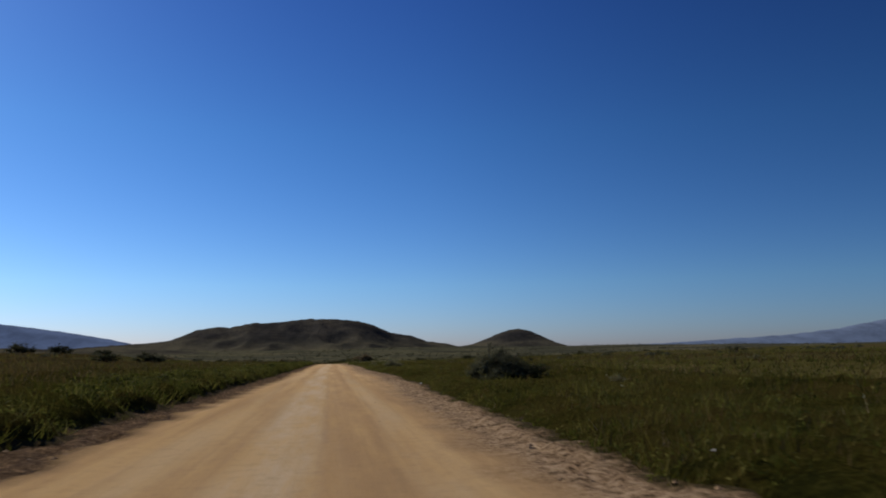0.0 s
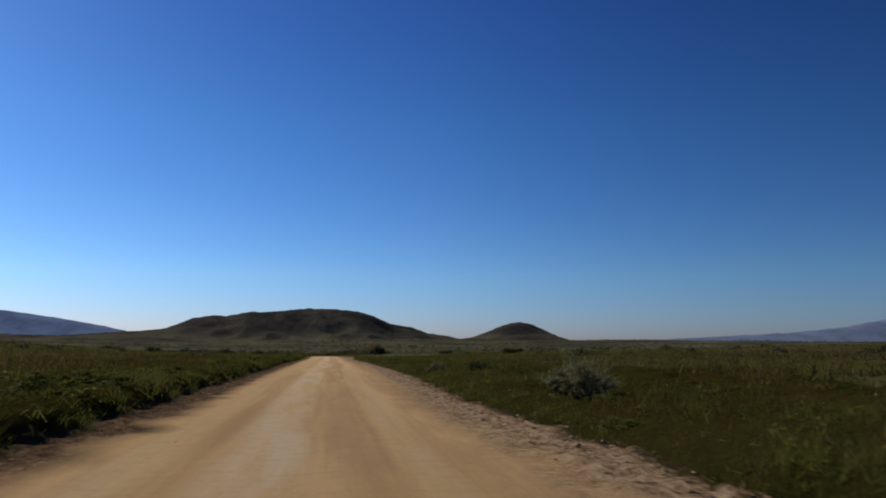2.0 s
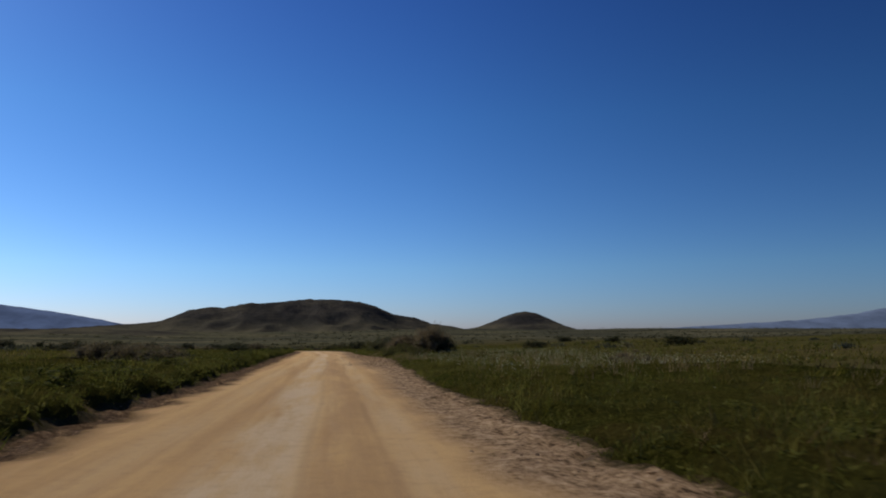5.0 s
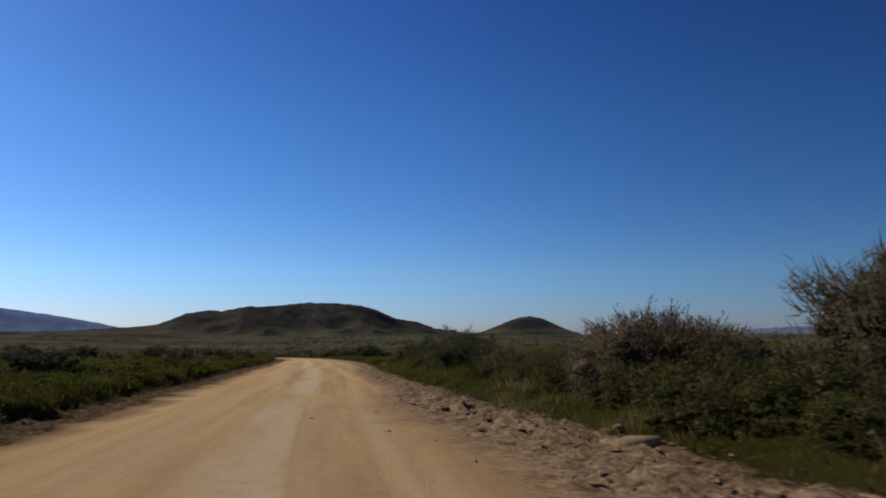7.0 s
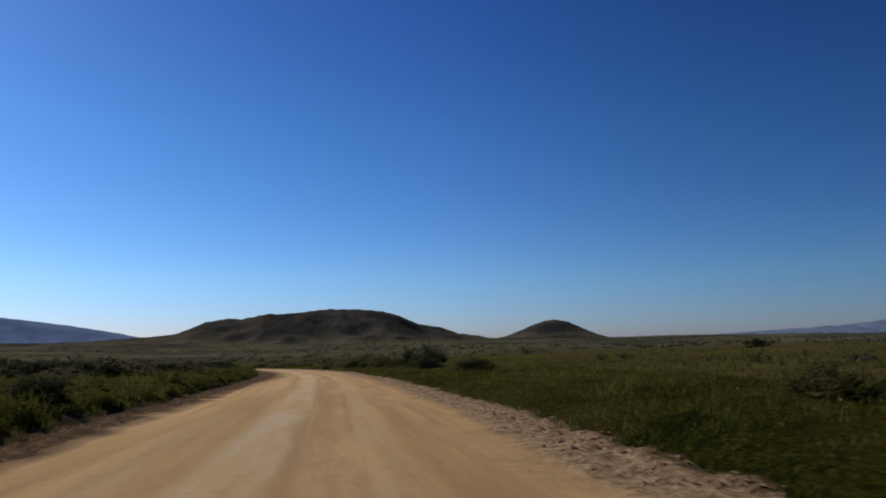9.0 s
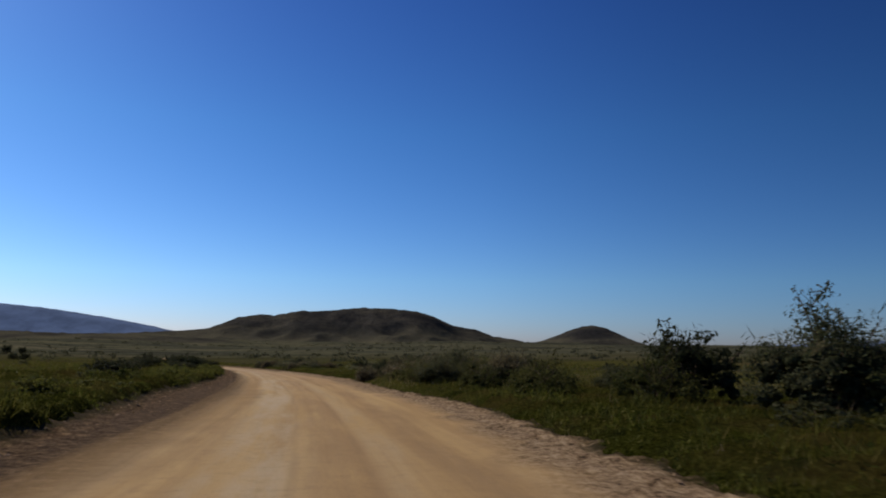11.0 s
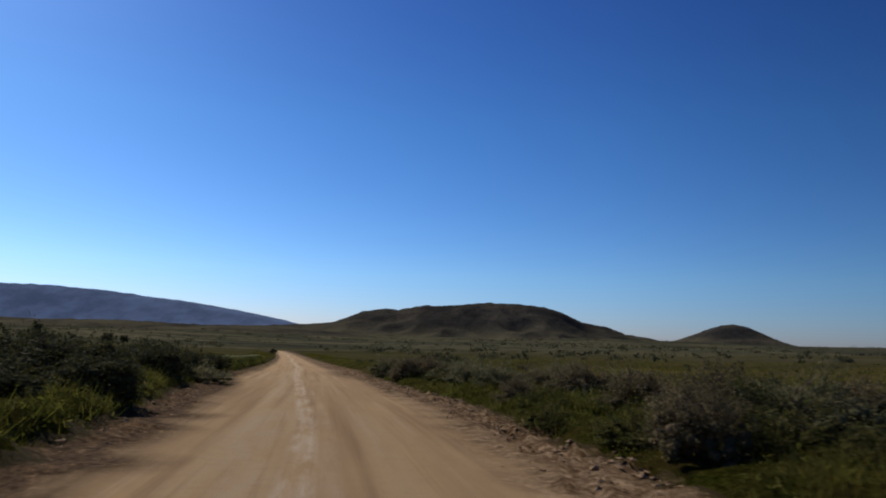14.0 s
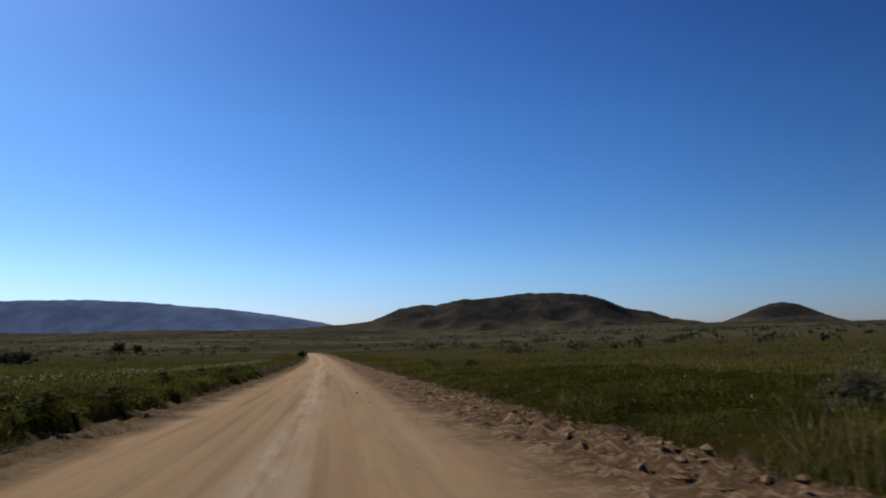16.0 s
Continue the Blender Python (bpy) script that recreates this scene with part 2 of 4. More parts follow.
def soil_material():
    m, n, p = material("field_soil", 1.0, 0.0)
    v = coords(n)
    big = noise_node(n, v, 0.03, 5, 0.6)
    mid = noise_node(n, v, 0.35, 5, 0.65)
    far = noise_node(n, v, 1.0, 6, 0.6, (0.004, 0.012, 0.01))
    col = ramp(n, mid, [(0.3, (0.032, 0.033, 0.008)), (0.5, (0.062, 0.058, 0.015)), (0.7, (0.095, 0.078, 0.026))])
    col = mix(n, ramp(n, big, [(0.42, grey(0)), (0.66, grey(0.8))]), col, (0.066, 0.050, 0.026))
    col = mix(n, ramp(n, far, [(0.45, grey(0)), (0.62, grey(0.7))]), col, (0.034, 0.032, 0.020))
    away = n.nodes.new("ShaderNodeSeparateXYZ")
    n.links.new(v, away.inputs[0])
    heath = n.nodes.new("ShaderNodeMapRange")
    heath.inputs["From Min"].default_value, heath.inputs["From Max"].default_value = 560, 900
    n.links.new(away.outputs[1], heath.inputs["Value"])
    speck = noise_node(n, v, 0.11, 5, 0.7)
    tones = ramp(n, far, [(0.36, (0.037, 0.038, 0.029)), (0.47, (0.068, 0.067, 0.045)), (0.56, (0.104, 0.098, 0.056)), (0.66, (0.140, 0.120, 0.076))])
    tones = mix(n, ramp(n, speck, [(0.50, grey(0)), (0.60, grey(0.75))]), tones, (0.020, 0.021, 0.014))
    col = mix(n, heath.outputs[0], col, tones)
    n.links.new(col, p.inputs["Base Color"])
    bump(n, p, mid, 0.6, 0.3)
    return m


def cover_material():
    """A close mat of small leaves, dry stalks and moss-like cushions."""
    m, n, p = material("low_growth", 1.0, 0.0)
    v = coords(n)
    leafy = noise_node(n, v, 11.0, 6, 0.78)
    cushion = noise_node(n, v, 1.1, 4, 0.65)
    patch = noise_node(n, v, 0.28, 4, 0.6)
    tract = noise_node(n, v, 0.045, 3, 0.6)
    col = ramp(n, leafy, [(0.40, (0.014, 0.017, 0.003)), (0.53, (0.062, 0.066, 0.010)), (0.66, (0.155, 0.142, 0.034))])
    col = mix(n, ramp(n, cushion, [(0.36, grey(0.8)), (0.50, grey(0))]), col, (0.022, 0.026, 0.008))
    col = mix(n, ramp(n, patch, [(0.48, grey(0)), (0.64, grey(0.55))]), col, (0.112, 0.078, 0.026))
    col = mix(n, ramp(n, tract, [(0.47, grey(0)), (0.60, grey(0.5))]), col, (0.110, 0.104, 0.028))
    # drier and browner towards the south
    place = n.nodes.new("ShaderNodeSeparateXYZ")
    n.links.new(v, place.inputs[0])
    dry = n.nodes.new("ShaderNodeMapRange")
    dry.inputs["From Min"].default_value, dry.inputs["From Max"].default_value, dry.inputs["To Max"].default_value = 165, 120, 0.7
    n.links.new(place.outputs[1], dry.inputs["Value"])
    col = mix(n, mix(n, 1.0, dry.outputs[0], ramp(n, cushion, [(0.38, grey(0.15)), (0.6, grey(0.75))]), "MULTIPLY"), col, (0.082, 0.060, 0.018))
    n.links.new(col, p.inputs["Base Color"])
    both = n.nodes.new("ShaderNodeMath")
    both.operation = "ADD"
    n.links.new(leafy, both.inputs[0])
    n.links.new(cushion, both.inputs[1])
    bump(n, p, both.outputs[0], 1.0, 0.4)
    return m


def hill_material():
    m, n, p = material("heath_hillside", 1.0, 0.0)
    v = coords(n)
    a = noise_node(n, v, 0.007, 6, 0.62)
    b = noise_node(n, v, 0.045, 5, 0.7)
    c = noise_node(n, v, 1.0, 5, 0.6, (0.005, 0.006, 0.03))
    bushes = noise_node(n, v, 0.16, 4, 0.65)
    col = ramp(n, a, [(0.34, (0.028, 0.026, 0.026)), (0.48, (0.044, 0.041, 0.038)), (0.64, (0.078, 0.069, 0.054))])
    col = mix(n, ramp(n, b, [(0.45, grey(0)), (0.66, grey(0.75))]), col, (0.025, 0.026, 0.024))
    col = mix(n, ramp(n, c, [(0.5, grey(0)), (0.60, grey(0.6))]), col, (0.080, 0.070, 0.050))
    col = mix(n, ramp(n, bushes, [(0.52, grey(0)), (0.60, grey(0.7))]), col, (0.018, 0.019, 0.019))
    # greener, paler growth on the lower slopes
    high = n.nodes.new("ShaderNodeSeparateXYZ")
    n.links.new(v, high.inputs[0])
    low = n.nodes.new("ShaderNodeMapRange")
    low.inputs["From Min"].default_value, low.inputs["From Max"].default_value = 74, 6
    n.links.new(high.outputs[2], low.inputs["Value"])
    col = mix(n, mix(n, 1.0, low.outputs[0], ramp(n, a, [(0.35, grey(0.2)), (0.65, grey(1))]), "MULTIPLY"), col, (0.108, 0.098, 0.060))
    n.links.new(col, p.inputs["Base Color"])
    bump(n, p, b, 0.8, 6.0)
    return m


def haze_painted_material(name, tone, haze_glow):
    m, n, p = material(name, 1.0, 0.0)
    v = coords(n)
    # air haze is painted in: bluish tones with a faint glow of their own
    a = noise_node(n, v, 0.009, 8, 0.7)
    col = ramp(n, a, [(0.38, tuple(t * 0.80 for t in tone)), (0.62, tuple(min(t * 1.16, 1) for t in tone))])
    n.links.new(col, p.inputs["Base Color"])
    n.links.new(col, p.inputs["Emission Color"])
    p.inputs["Emission Strength"].default_value = haze_glow
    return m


def leaf_material(name, dark, light, dry, dry_share, through=0.3):
    m, n, p = material(name, 0.85, 0.06)
    geo = n.nodes.new("ShaderNodeNewGeometry")
    col = ramp(n, geo.outputs["Random Per Island"], [(0.0, dark), (0.85 - dry_share * 0.5, light), (1.0 - dry_share * 0.4, dry)])
    wide = noise_node(n, geo.outputs["Position"], 0.22, 3, 0.6)
    col = mix(n, ramp(n, wide, [(0.4, grey(0)), (0.68, grey(0.75))]), col, mix(n, 0.5, dark, dry))
    tract = noise_node(n, geo.outputs["Position"], 0.045, 3, 0.6)
    col = mix(n, ramp(n, tract, [(0.47, grey(0)), (0.60, grey(0.55))]), col, mix(n, 0.5, light, dry))
    shade = noise_node(n, geo.outputs["Position"], 0.09, 3, 0.6)
    col = mix(n, ramp(n, shade, [(0.38, grey(0.4)), (0.5, grey(0))]), col, dark)
    mottle = noise_node(n, geo.outputs["Position"], 0.9, 3, 0.6)
    col = mix(n, ramp(n, mottle, [(0.36, grey(0.65)), (0.5, grey(0))]), col, dark)
    col = mix(n, ramp(n, mottle, [(0.54, grey(0)), (0.68, grey(0.5))]), col, mix(n, 0.4, light, dry))
    n.links.new(col, p.inputs["Base Color"])
    tr = n.nodes.new("ShaderNodeBsdfTranslucent")
    n.links.new(col, tr.inputs["Color"])
    mx = n.nodes.new("ShaderNodeMixShader")
    mx.inputs[0].default_value = through
    n.links.new(p.outputs[0], mx.inputs[1])
    n.links.new(tr.outputs[0], mx.inputs[2])
    n.links.new(mx.outputs[0], n.nodes["Material Output"].inputs["Surface"])
    return m


def bark_material():
    m, n, p = material("grey_brown_bark", 0.95, 0.1)
    a = noise_node(n, coords(n), 14.0, 4, 0.7)
    n.links.new(ramp(n, a, [(0.35, (0.055, 0.038, 0.026)), (0.65, (0.16, 0.115, 0.08))]), p.inputs["Base Color"])
    return m


def stone_material(name, tone):
    m, n, p = material(name, 0.9, 0.2)
    a = noise_node(n, coords(n), 9.0, 5, 0.7)
    n.links.new(ramp(n, a, [(0.3, tuple(t * 0.6 for t in tone)), (0.7, tone)]), p.inputs["Base Color"])
    bump(n, p, a, 0.6, 0.02)
    return m


M_ROAD, M_SOIL, M_COVER, M_HILL, M_BARK = road_material(), soil_material(), cover_material(), hill_material(), bark_material()
M_BLUE = haze_painted_material("haze_blue_range", (0.088, 0.122, 0.205), 0.35)
M_PALE = haze_painted_material("haze_pale_range", (0.098, 0.128, 0.192), 0.34)
M_GRASS = leaf_material("field_grass", (0.046, 0.046, 0.006), (0.124, 0.118, 0.015), (0.205, 0.162, 0.046), 0.35, 0.45)
M_HERB = leaf_material("leafy_herb", (0.032, 0.041, 0.006), (0.116, 0.130, 0.019), (0.215, 0.190, 0.052), 0.28, 0.48)
M_STRAW = leaf_material("dry_straw", (0.17, 0.105, 0.045), (0.36, 0.245, 0.112), (0.47, 0.36, 0.2), 0.4)
M_BUSH = leaf_material("bush_leaf", (0.030, 0.036, 0.016), (0.088, 0.097, 0.042), (0.155, 0.135, 0.072), 0.25, 0.5)
M_DARK = leaf_material("dark_bush_leaf", (0.018, 0.023, 0.009), (0.055, 0.063, 0.025), (0.10, 0.09, 0.045), 0.2, 0.35)
M_HEDGE = leaf_material("thicket_leaf", (0.028, 0.034, 0.008), (0.088, 0.096, 0.023), (0.17, 0.145, 0.052), 0.28, 0.45)
M_TAN = leaf_material("tan_bush_leaf", (0.065, 0.052, 0.028), (0.175, 0.138, 0.075), (0.33, 0.255, 0.15), 0.4, 0.5)
M_BROWN = leaf_material("dry_bush_leaf", (0.052, 0.047, 0.024), (0.145, 0.122, 0.063), (0.30, 0.235, 0.135), 0.4, 0.45)
M_GREYB = leaf_material("grey_scrub_leaf", (0.072, 0.073, 0.034), (0.182, 0.178, 0.084), (0.29, 0.26, 0.145), 0.35, 0.5)
M_SAGE = leaf_material("sage_leaf", (0.046, 0.050, 0.028), (0.098, 0.100, 0.056), (0.135, 0.128, 0.075), 0.2, 0.42)
M_HEATH = leaf_material("heath_leaf", (0.054, 0.055, 0.027), (0.090, 0.086, 0.042), (0.12, 0.106, 0.052), 0.3, 0.35)
M_FLOWER = leaf_material("pale_flower", (0.30, 0.30, 0.14), (0.50, 0.48, 0.26), (0.62, 0.58, 0.38), 0.3, 0.3)
M_STONE, M_WHITE = stone_material("earth_clod", (0.33, 0.215, 0.12)), stone_material("pale_stone", (0.72, 0.68, 0.6))

# ---- the line of the road and the lie of the land ----
ROAD_X = [(-80, 0), (150, 0.04), (196, 0.05), (224, -0.07), (252, -0.58), (280, -1.54), (308, -3.1), (336, -5.9), (363.4, -10.3),
          (390.7, -16.5), (417.9, -23.3), (445, -30.55), (480, -40.4), (560, -63.6), (640, -88.0), (700, -108.0), (760, -130.0), (900, -180.0), (5000, -180.0)]
RY, RX = np.array([p[0] for p in ROAD_X], float), np.array([p[1] for p in ROAD_X], float)
FY = np.arange(-80.0, 1200.0, 2.0)
FX = np.interp(FY, RY, RX)
for _ in range(3):
    FX[4:-4] = np.convolve(FX, np.ones(9) / 9, "valid")


def road_x(y):
    return np.interp(y, FY, FX)


def lateral(x, y):
    slope = (road_x(y + 1.0) - road_x(y - 1.0)) / 2.0
    return (x - road_x(y)) / np.sqrt(1 + slope * slope)


def smooth(a, b, v):
    t = np.clip((np.asarray(v, float) - a) / (b - a), 0, 1)
    return t * t * (3 - 2 * t)


def waves(x, y, scale, seed):
    r = np.random.RandomState(seed)
    out = 0.0
    for k in range(7):
        a, ph, w = r.uniform(0, 6.28), r.uniform(0, 6.28), r.uniform(0.5, 1.7) * 6.28 / scale
        out = out + np.sin((x * math.cos(a) + y * math.sin(a)) * w + ph)
    return out / 3.5


EAST = [(0, 3.35), (7, 3.35), (21, 3.4), (34, 3.75), (43, 3.7), (48, 3.95), (54, 3.9), (60, 3.5), (64, 3.5), (77, 3.3), (90, 3.55), (100, 3.7), (120, 3.5), (150, 3.0), (160, 2.9), (174, 3.45), (188, 3.95), (196, 4.5), (202, 4.5),
        (209, 4.0), (217, 3.45), (231, 3.25), (245, 3.25), (252, 3.9), (268, 4.4), (300, 4.4), (315, 4.3), (330, 5.0), (344, 4.1), (358, 4.4), (372, 4.2), (386, 4.4), (399, 3.8), (412, 4.3), (426, 3.75), (439, 3.85), (452, 4.45), (469, 4.2)]
WEST = [(0, 4.5), (12, 4.5), (52, 3.9), (95, 4.05), (165, 4.2), (190, 4.7), (210, 5.3), (253, 5.5), (290, 5.0), (321, 4.6), (336, 5.2),
        (349, 4.65), (361, 4.25), (374, 3.9), (387, 3.75), (399, 3.1), (406, 3.4), (415, 4.3), (431, 4.8), (457, 4.6), (475, 4.5)]


def growth_edge(x, y, lat):
    """Distance from the middle of the road at which the growth begins."""
    east = np.interp(y, [p[0] for p in EAST], [p[1] for p in EAST])
    west = np.interp(y, [p[0] for p in WEST], [p[1] for p in WEST])
    return np.where(lat < 0, west, east) + 0.12 * waves(y, y * 0 + 9, 17, 21) + 0.2 * waves(x, y, 2.6, 22)



def road_z(y):
    y = np.asarray(y, float)
    z = -np.clip(y, 0, 460) ** 2 / 50000.0
    past = np.clip(y - 460, 0, 240)
    z = z - 0.0184 * past + 0.0184 * past * past / 480.0
    return z + 22.0 * smooth(700, 2400, y)


def land_z(x, y):
    x, y = np.asarray(x, float), np.asarray(y, float)
    lat = lateral(x, y)
    hem = np.abs(lat) - growth_edge(x, y, lat)
    right = 0.12 * smooth(-0.2, 1.0, hem) + 0.021 * np.clip(lat - 5, 0, 260)
    left = 0.30 * smooth(-0.1, 0.5, hem) + np.interp(y, [0, 130, 250, 400], [0.026, 0.024, 0.017, 0.004]) * np.clip(-lat - 5, 0, 260)
    left = left + 1.5 * np.exp(-((y - 150) / 55) ** 2) * smooth(18, 55, -lat)
    right, left = np.where(lat > 0, right, 0), np.where(lat < 0, left, 0)
    rough = (0.12 * waves(x, y, 14, 3) + 0.5 * waves(x, y, 90, 4) * smooth(20, 90, np.abs(lat))) * smooth(5, 12, np.abs(lat))
    far = 5.0 * waves(x, y, 700, 5) * smooth(900, 1800, y)
    far = far + 5.5 * (0.4 + waves(x * 0.5, y, 380, 6)) * smooth(640, 1050, y) * smooth(60, 260, -lat)
    return road_z(y) + right + left + rough + far


def lush(x, y):
    """How tall the growth stands: mounds a few metres wide with hollows between."""
    return np.clip(0.85 + 0.55 * waves(x, y, 3.6, 24) + 0.35 * waves(x, y, 11, 23), 0.45, 1.9)


def cover_z(x, y):
    """Height of the close mat of low growth over the soil on both sides of the road."""
    lat = lateral(x, y)
    hem = np.abs(lat) - growth_edge(x, y, lat)
    body = 0.03 + 0.10 * lush(x, y) + 0.09 * waves(x, y, 1.3, 26) + 0.05 * waves(x, y, 0.7, 27)
    return smooth(0.0, 0.7, hem) * body * (1 - smooth(13.5, 16, np.abs(lat))) * (1 - smooth(490, 500, y)) * smooth(-8, -5, y)


def mesh_object(name, verts, faces, mat, parent=None, smooth_shade=False):
    me = bpy.data.meshes.new(name)
    verts, faces = np.asarray(verts, np.float32), np.asarray(faces, np.int32)
    k = faces.shape[1]
    me.vertices.add(len(verts))
    me.vertices.foreach_set("co", verts.ravel())
    me.loops.add(faces.size)
    me.loops.foreach_set("vertex_index", faces.ravel())
    me.polygons.add(len(faces))
    me.polygons.foreach_set("loop_start", np.arange(len(faces), dtype=np.int32) * k)
    if smooth_shade:
        me.polygons.foreach_set("use_smooth", np.ones(len(faces), bool))
    me.materials.append(mat)
    me.update(calc_edges=True)
    me.validate()
    ob = new(name, me)
    if parent:
        ob.parent = parent
    return ob


def grid_faces(nu, nv):
    i = np.arange((nu - 1) * (nv - 1))
    a = (i // (nv - 1)) * nv + i % (nv - 1)
    return np.stack([a, a + nv, a + nv + 1, a + 1], 1)


def growing(start, step, end, rate):
    out, v = [], start
    while v < end:
        out.append(v)
        v += step
        step *= rate
    return out + [end]


# ---- ground ----
gx = [-v for v in growing(150, 6, 4700, 1.12)][::-1] + list(np.arange(-147, 100, 3.0)) + growing(102, 6, 4700, 1.12)
gy = [-v for v in growing(60, 6, 2500, 1.3)][::-1] + list(np.arange(-56, 760, 5.0)) + growing(764, 10, 4800, 1.07)
GX, GY = np.meshgrid(gx, gy, indexing="ij")
GZ = land_z(GX, GY)
GZ -= 0.45 * (1 - smooth(5.4, 8.4, np.abs(lateral(GX, GY)))) * (1 - smooth(740, 760, GY))
ground = mesh_object("ground", np.stack([GX, GY, GZ], -1).reshape(-1, 3), grid_faces(len(gx), len(gy)), M_SOIL, smooth_shade=True)
tagged(ground, "wide green and brown scrubby plain of low growth", "ground", kind="structure")

# ---- road with its rough shoulders ----
ys = np.concatenate([np.arange(-20, 480, 0.29), np.arange(480, 742, 2.0)])
lats = np.concatenate([[-8.6, -7.6], np.arange(-6.6, -2.9, 0.2), np.arange(-2.8, 2.4, 0.6), np.arange(2.4, 5.3, 0.15), [6.0, 7.0, 8.6]])
YY, LL = np.meshgrid(ys, lats, indexing="ij")
slope = (road_x(YY + 1) - road_x(YY - 1)) / 2
nrm = np.sqrt(1 + slope * slope)
PX, PY = road_x(YY) + LL / nrm, YY - LL * slope / nrm
PZ = land_z(PX, PY)
crown = 0.05 * (1 - (LL / 4.0) ** 2).clip(0) + 0.012 * np.sin(LL * 4.4 + 1.0) * (np.abs(LL) < 3) + 0.012 * waves(PX, PY, 5, 11) * (np.abs(LL) < 4)
HEM = np.abs(LL) - growth_edge(PX, PY, LL)
WIDE = np.where(LL > 0, np.interp(YY, [178, 187, 212, 222, 430, 441, 475], [1, 1.8, 1.8, 1.1, 1.1, 1.8, 1.8]), 1.0)
SPAN = np.where(HEM < 0, HEM / WIDE, HEM)
strip = smooth(-1.3, -0.5, SPAN) * (1 - smooth(0.1, 0.7, HEM))
bank = np.exp(-((HEM + 0.35) / 0.35) ** 2) * (0.03 + 0.03 * waves(PX, PY, 0.7, 13))
heap = np.exp(-((SPAN + 0.5) / 0.55) ** 2) * (LL > 0) * np.interp(YY, [180, 186, 212, 222, 436, 444, 470], [0.03, 0.15, 0.15, 0.06, 0.05, 0.14, 0.14]) * (0.45 + 0.5 * waves(PX, PY, 1.1, 18) + 0.45 * waves(PX, PY, 0.55, 19)).clip(0)
lip = np.exp(-((HEM + 1.0) / 0.22) ** 2) * 0.02 * (1 + waves(PX, PY, 2.2, 14))
rubble = (0.02 * waves(PX, PY, 0.6, 16) + np.interp(YY, [40, 50, 60, 190, 200, 262, 275, 385, 400], [0.022, 0.036, 0.022, 0.022, 0.038, 0.032, 0.022, 0.022, 0.04]) * np.random.RandomState(5).normal(size=LL.shape)) * strip
cross_ridge = 0.03 * np.exp(-((YY + 0.06 * LL - 198.8) / 0.3) ** 2) * smooth(-1.2, -0.2, LL) * (1 - smooth(2.2, 3.0, LL))
PZ += crown + cross_ridge + heap + bank + lip + rubble + 0.03 - 0.5 * smooth(6.2, 8.6, np.abs(LL))
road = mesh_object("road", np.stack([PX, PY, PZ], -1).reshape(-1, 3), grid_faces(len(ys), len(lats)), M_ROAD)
uv = road.data.uv_layers.new(name="UVMap")
vi = np.empty(len(road.data.loops), np.int32)
road.data.loops.foreach_get("vertex_index", vi)
flat = np.stack([LL.ravel(), YY.ravel()], 1)[vi].astype(np.float32)
uv.data.foreach_set("uv", flat.ravel())
hem = road.data.uv_layers.new(name="hem")
MIDDLE = smooth(288, 316, PY) * (1 - smooth(412, 434, PY))
NARROW = 0.8 * HEM / np.clip((np.abs(LL) - HEM - 2.85) / 1.35, 0.75, 2)
WESTERN = MIDDLE * NARROW + (1 - MIDDLE) * HEM * np.interp(PY, [60, 150, 210], [1.3, 1.6, 1.2])
hem.data.foreach_set("uv", np.stack([np.where(LL > 0, SPAN, WESTERN).ravel(), YY.ravel()], 1)[vi].astype(np.float32).ravel())
tagged(road, "tan graded gravel road with pale wheel tracks and crumbled edges", "road", kind="structure")

# ---- low growth over the soil ----
for side, name in ((1, "east"), (-1, "west")):
    cy = np.arange(-8, 500.5, 0.42)
    cl = side * np.concatenate([np.arange(2.5, 7.0, 0.26), np.arange(7.1, 16.3, 0.5)])
    CY, CL = np.meshgrid(cy, cl, indexing="ij")
    cs = (road_x(CY + 1) - road_x(CY - 1)) / 2
    CN = np.sqrt(1 + cs * cs)
    CX, CW = road_x(CY) + CL / CN, CY - CL * cs / CN
    ch = np.abs(CL) - growth_edge(CX, CW, CL)
    CZ = land_z(CX, CW) + cover_z(CX, CW) + 0.06 - 0.30 * (1 - smooth(-0.2, 0.22, ch)) - 0.25 * smooth(15.2, 16.2, np.abs(CL))
    faces = grid_faces(len(cy), len(cl))
    turf = mesh_object("low_growth", np.stack([CX, CW, CZ], -1).reshape(-1, 3), faces if side > 0 else faces[:, ::-1], M_COVER, smooth_shade=True)
    tagged(turf, "uneven mat of low green and brown growth along the " + name + " side of the road", "low growth", kind="stuff")

# ---- hills and distant ranges ----
BIG = [(-1500, 8), (-900, 30), (-693, 45), (-594, 51), (-522, 59), (-472, 79), (-439, 93), (-371, 103), (-342, 98), (-262, 115), (-233, 113),
       (-164, 118), (-87, 127), (19, 125), (91, 117), (134, 105), (195, 78), (268, 66), (317, 47), (391, 38), (418, 27), (520, 12), (700, 0)]
SMALL = [(375, 0), (443, 20), (474, 29), (543, 39), (614, 65), (657, 83), (695, 95), (726, 99), (766, 92), (809, 73), (859, 47), (918, 22), (965, 10), (1080, 0)]


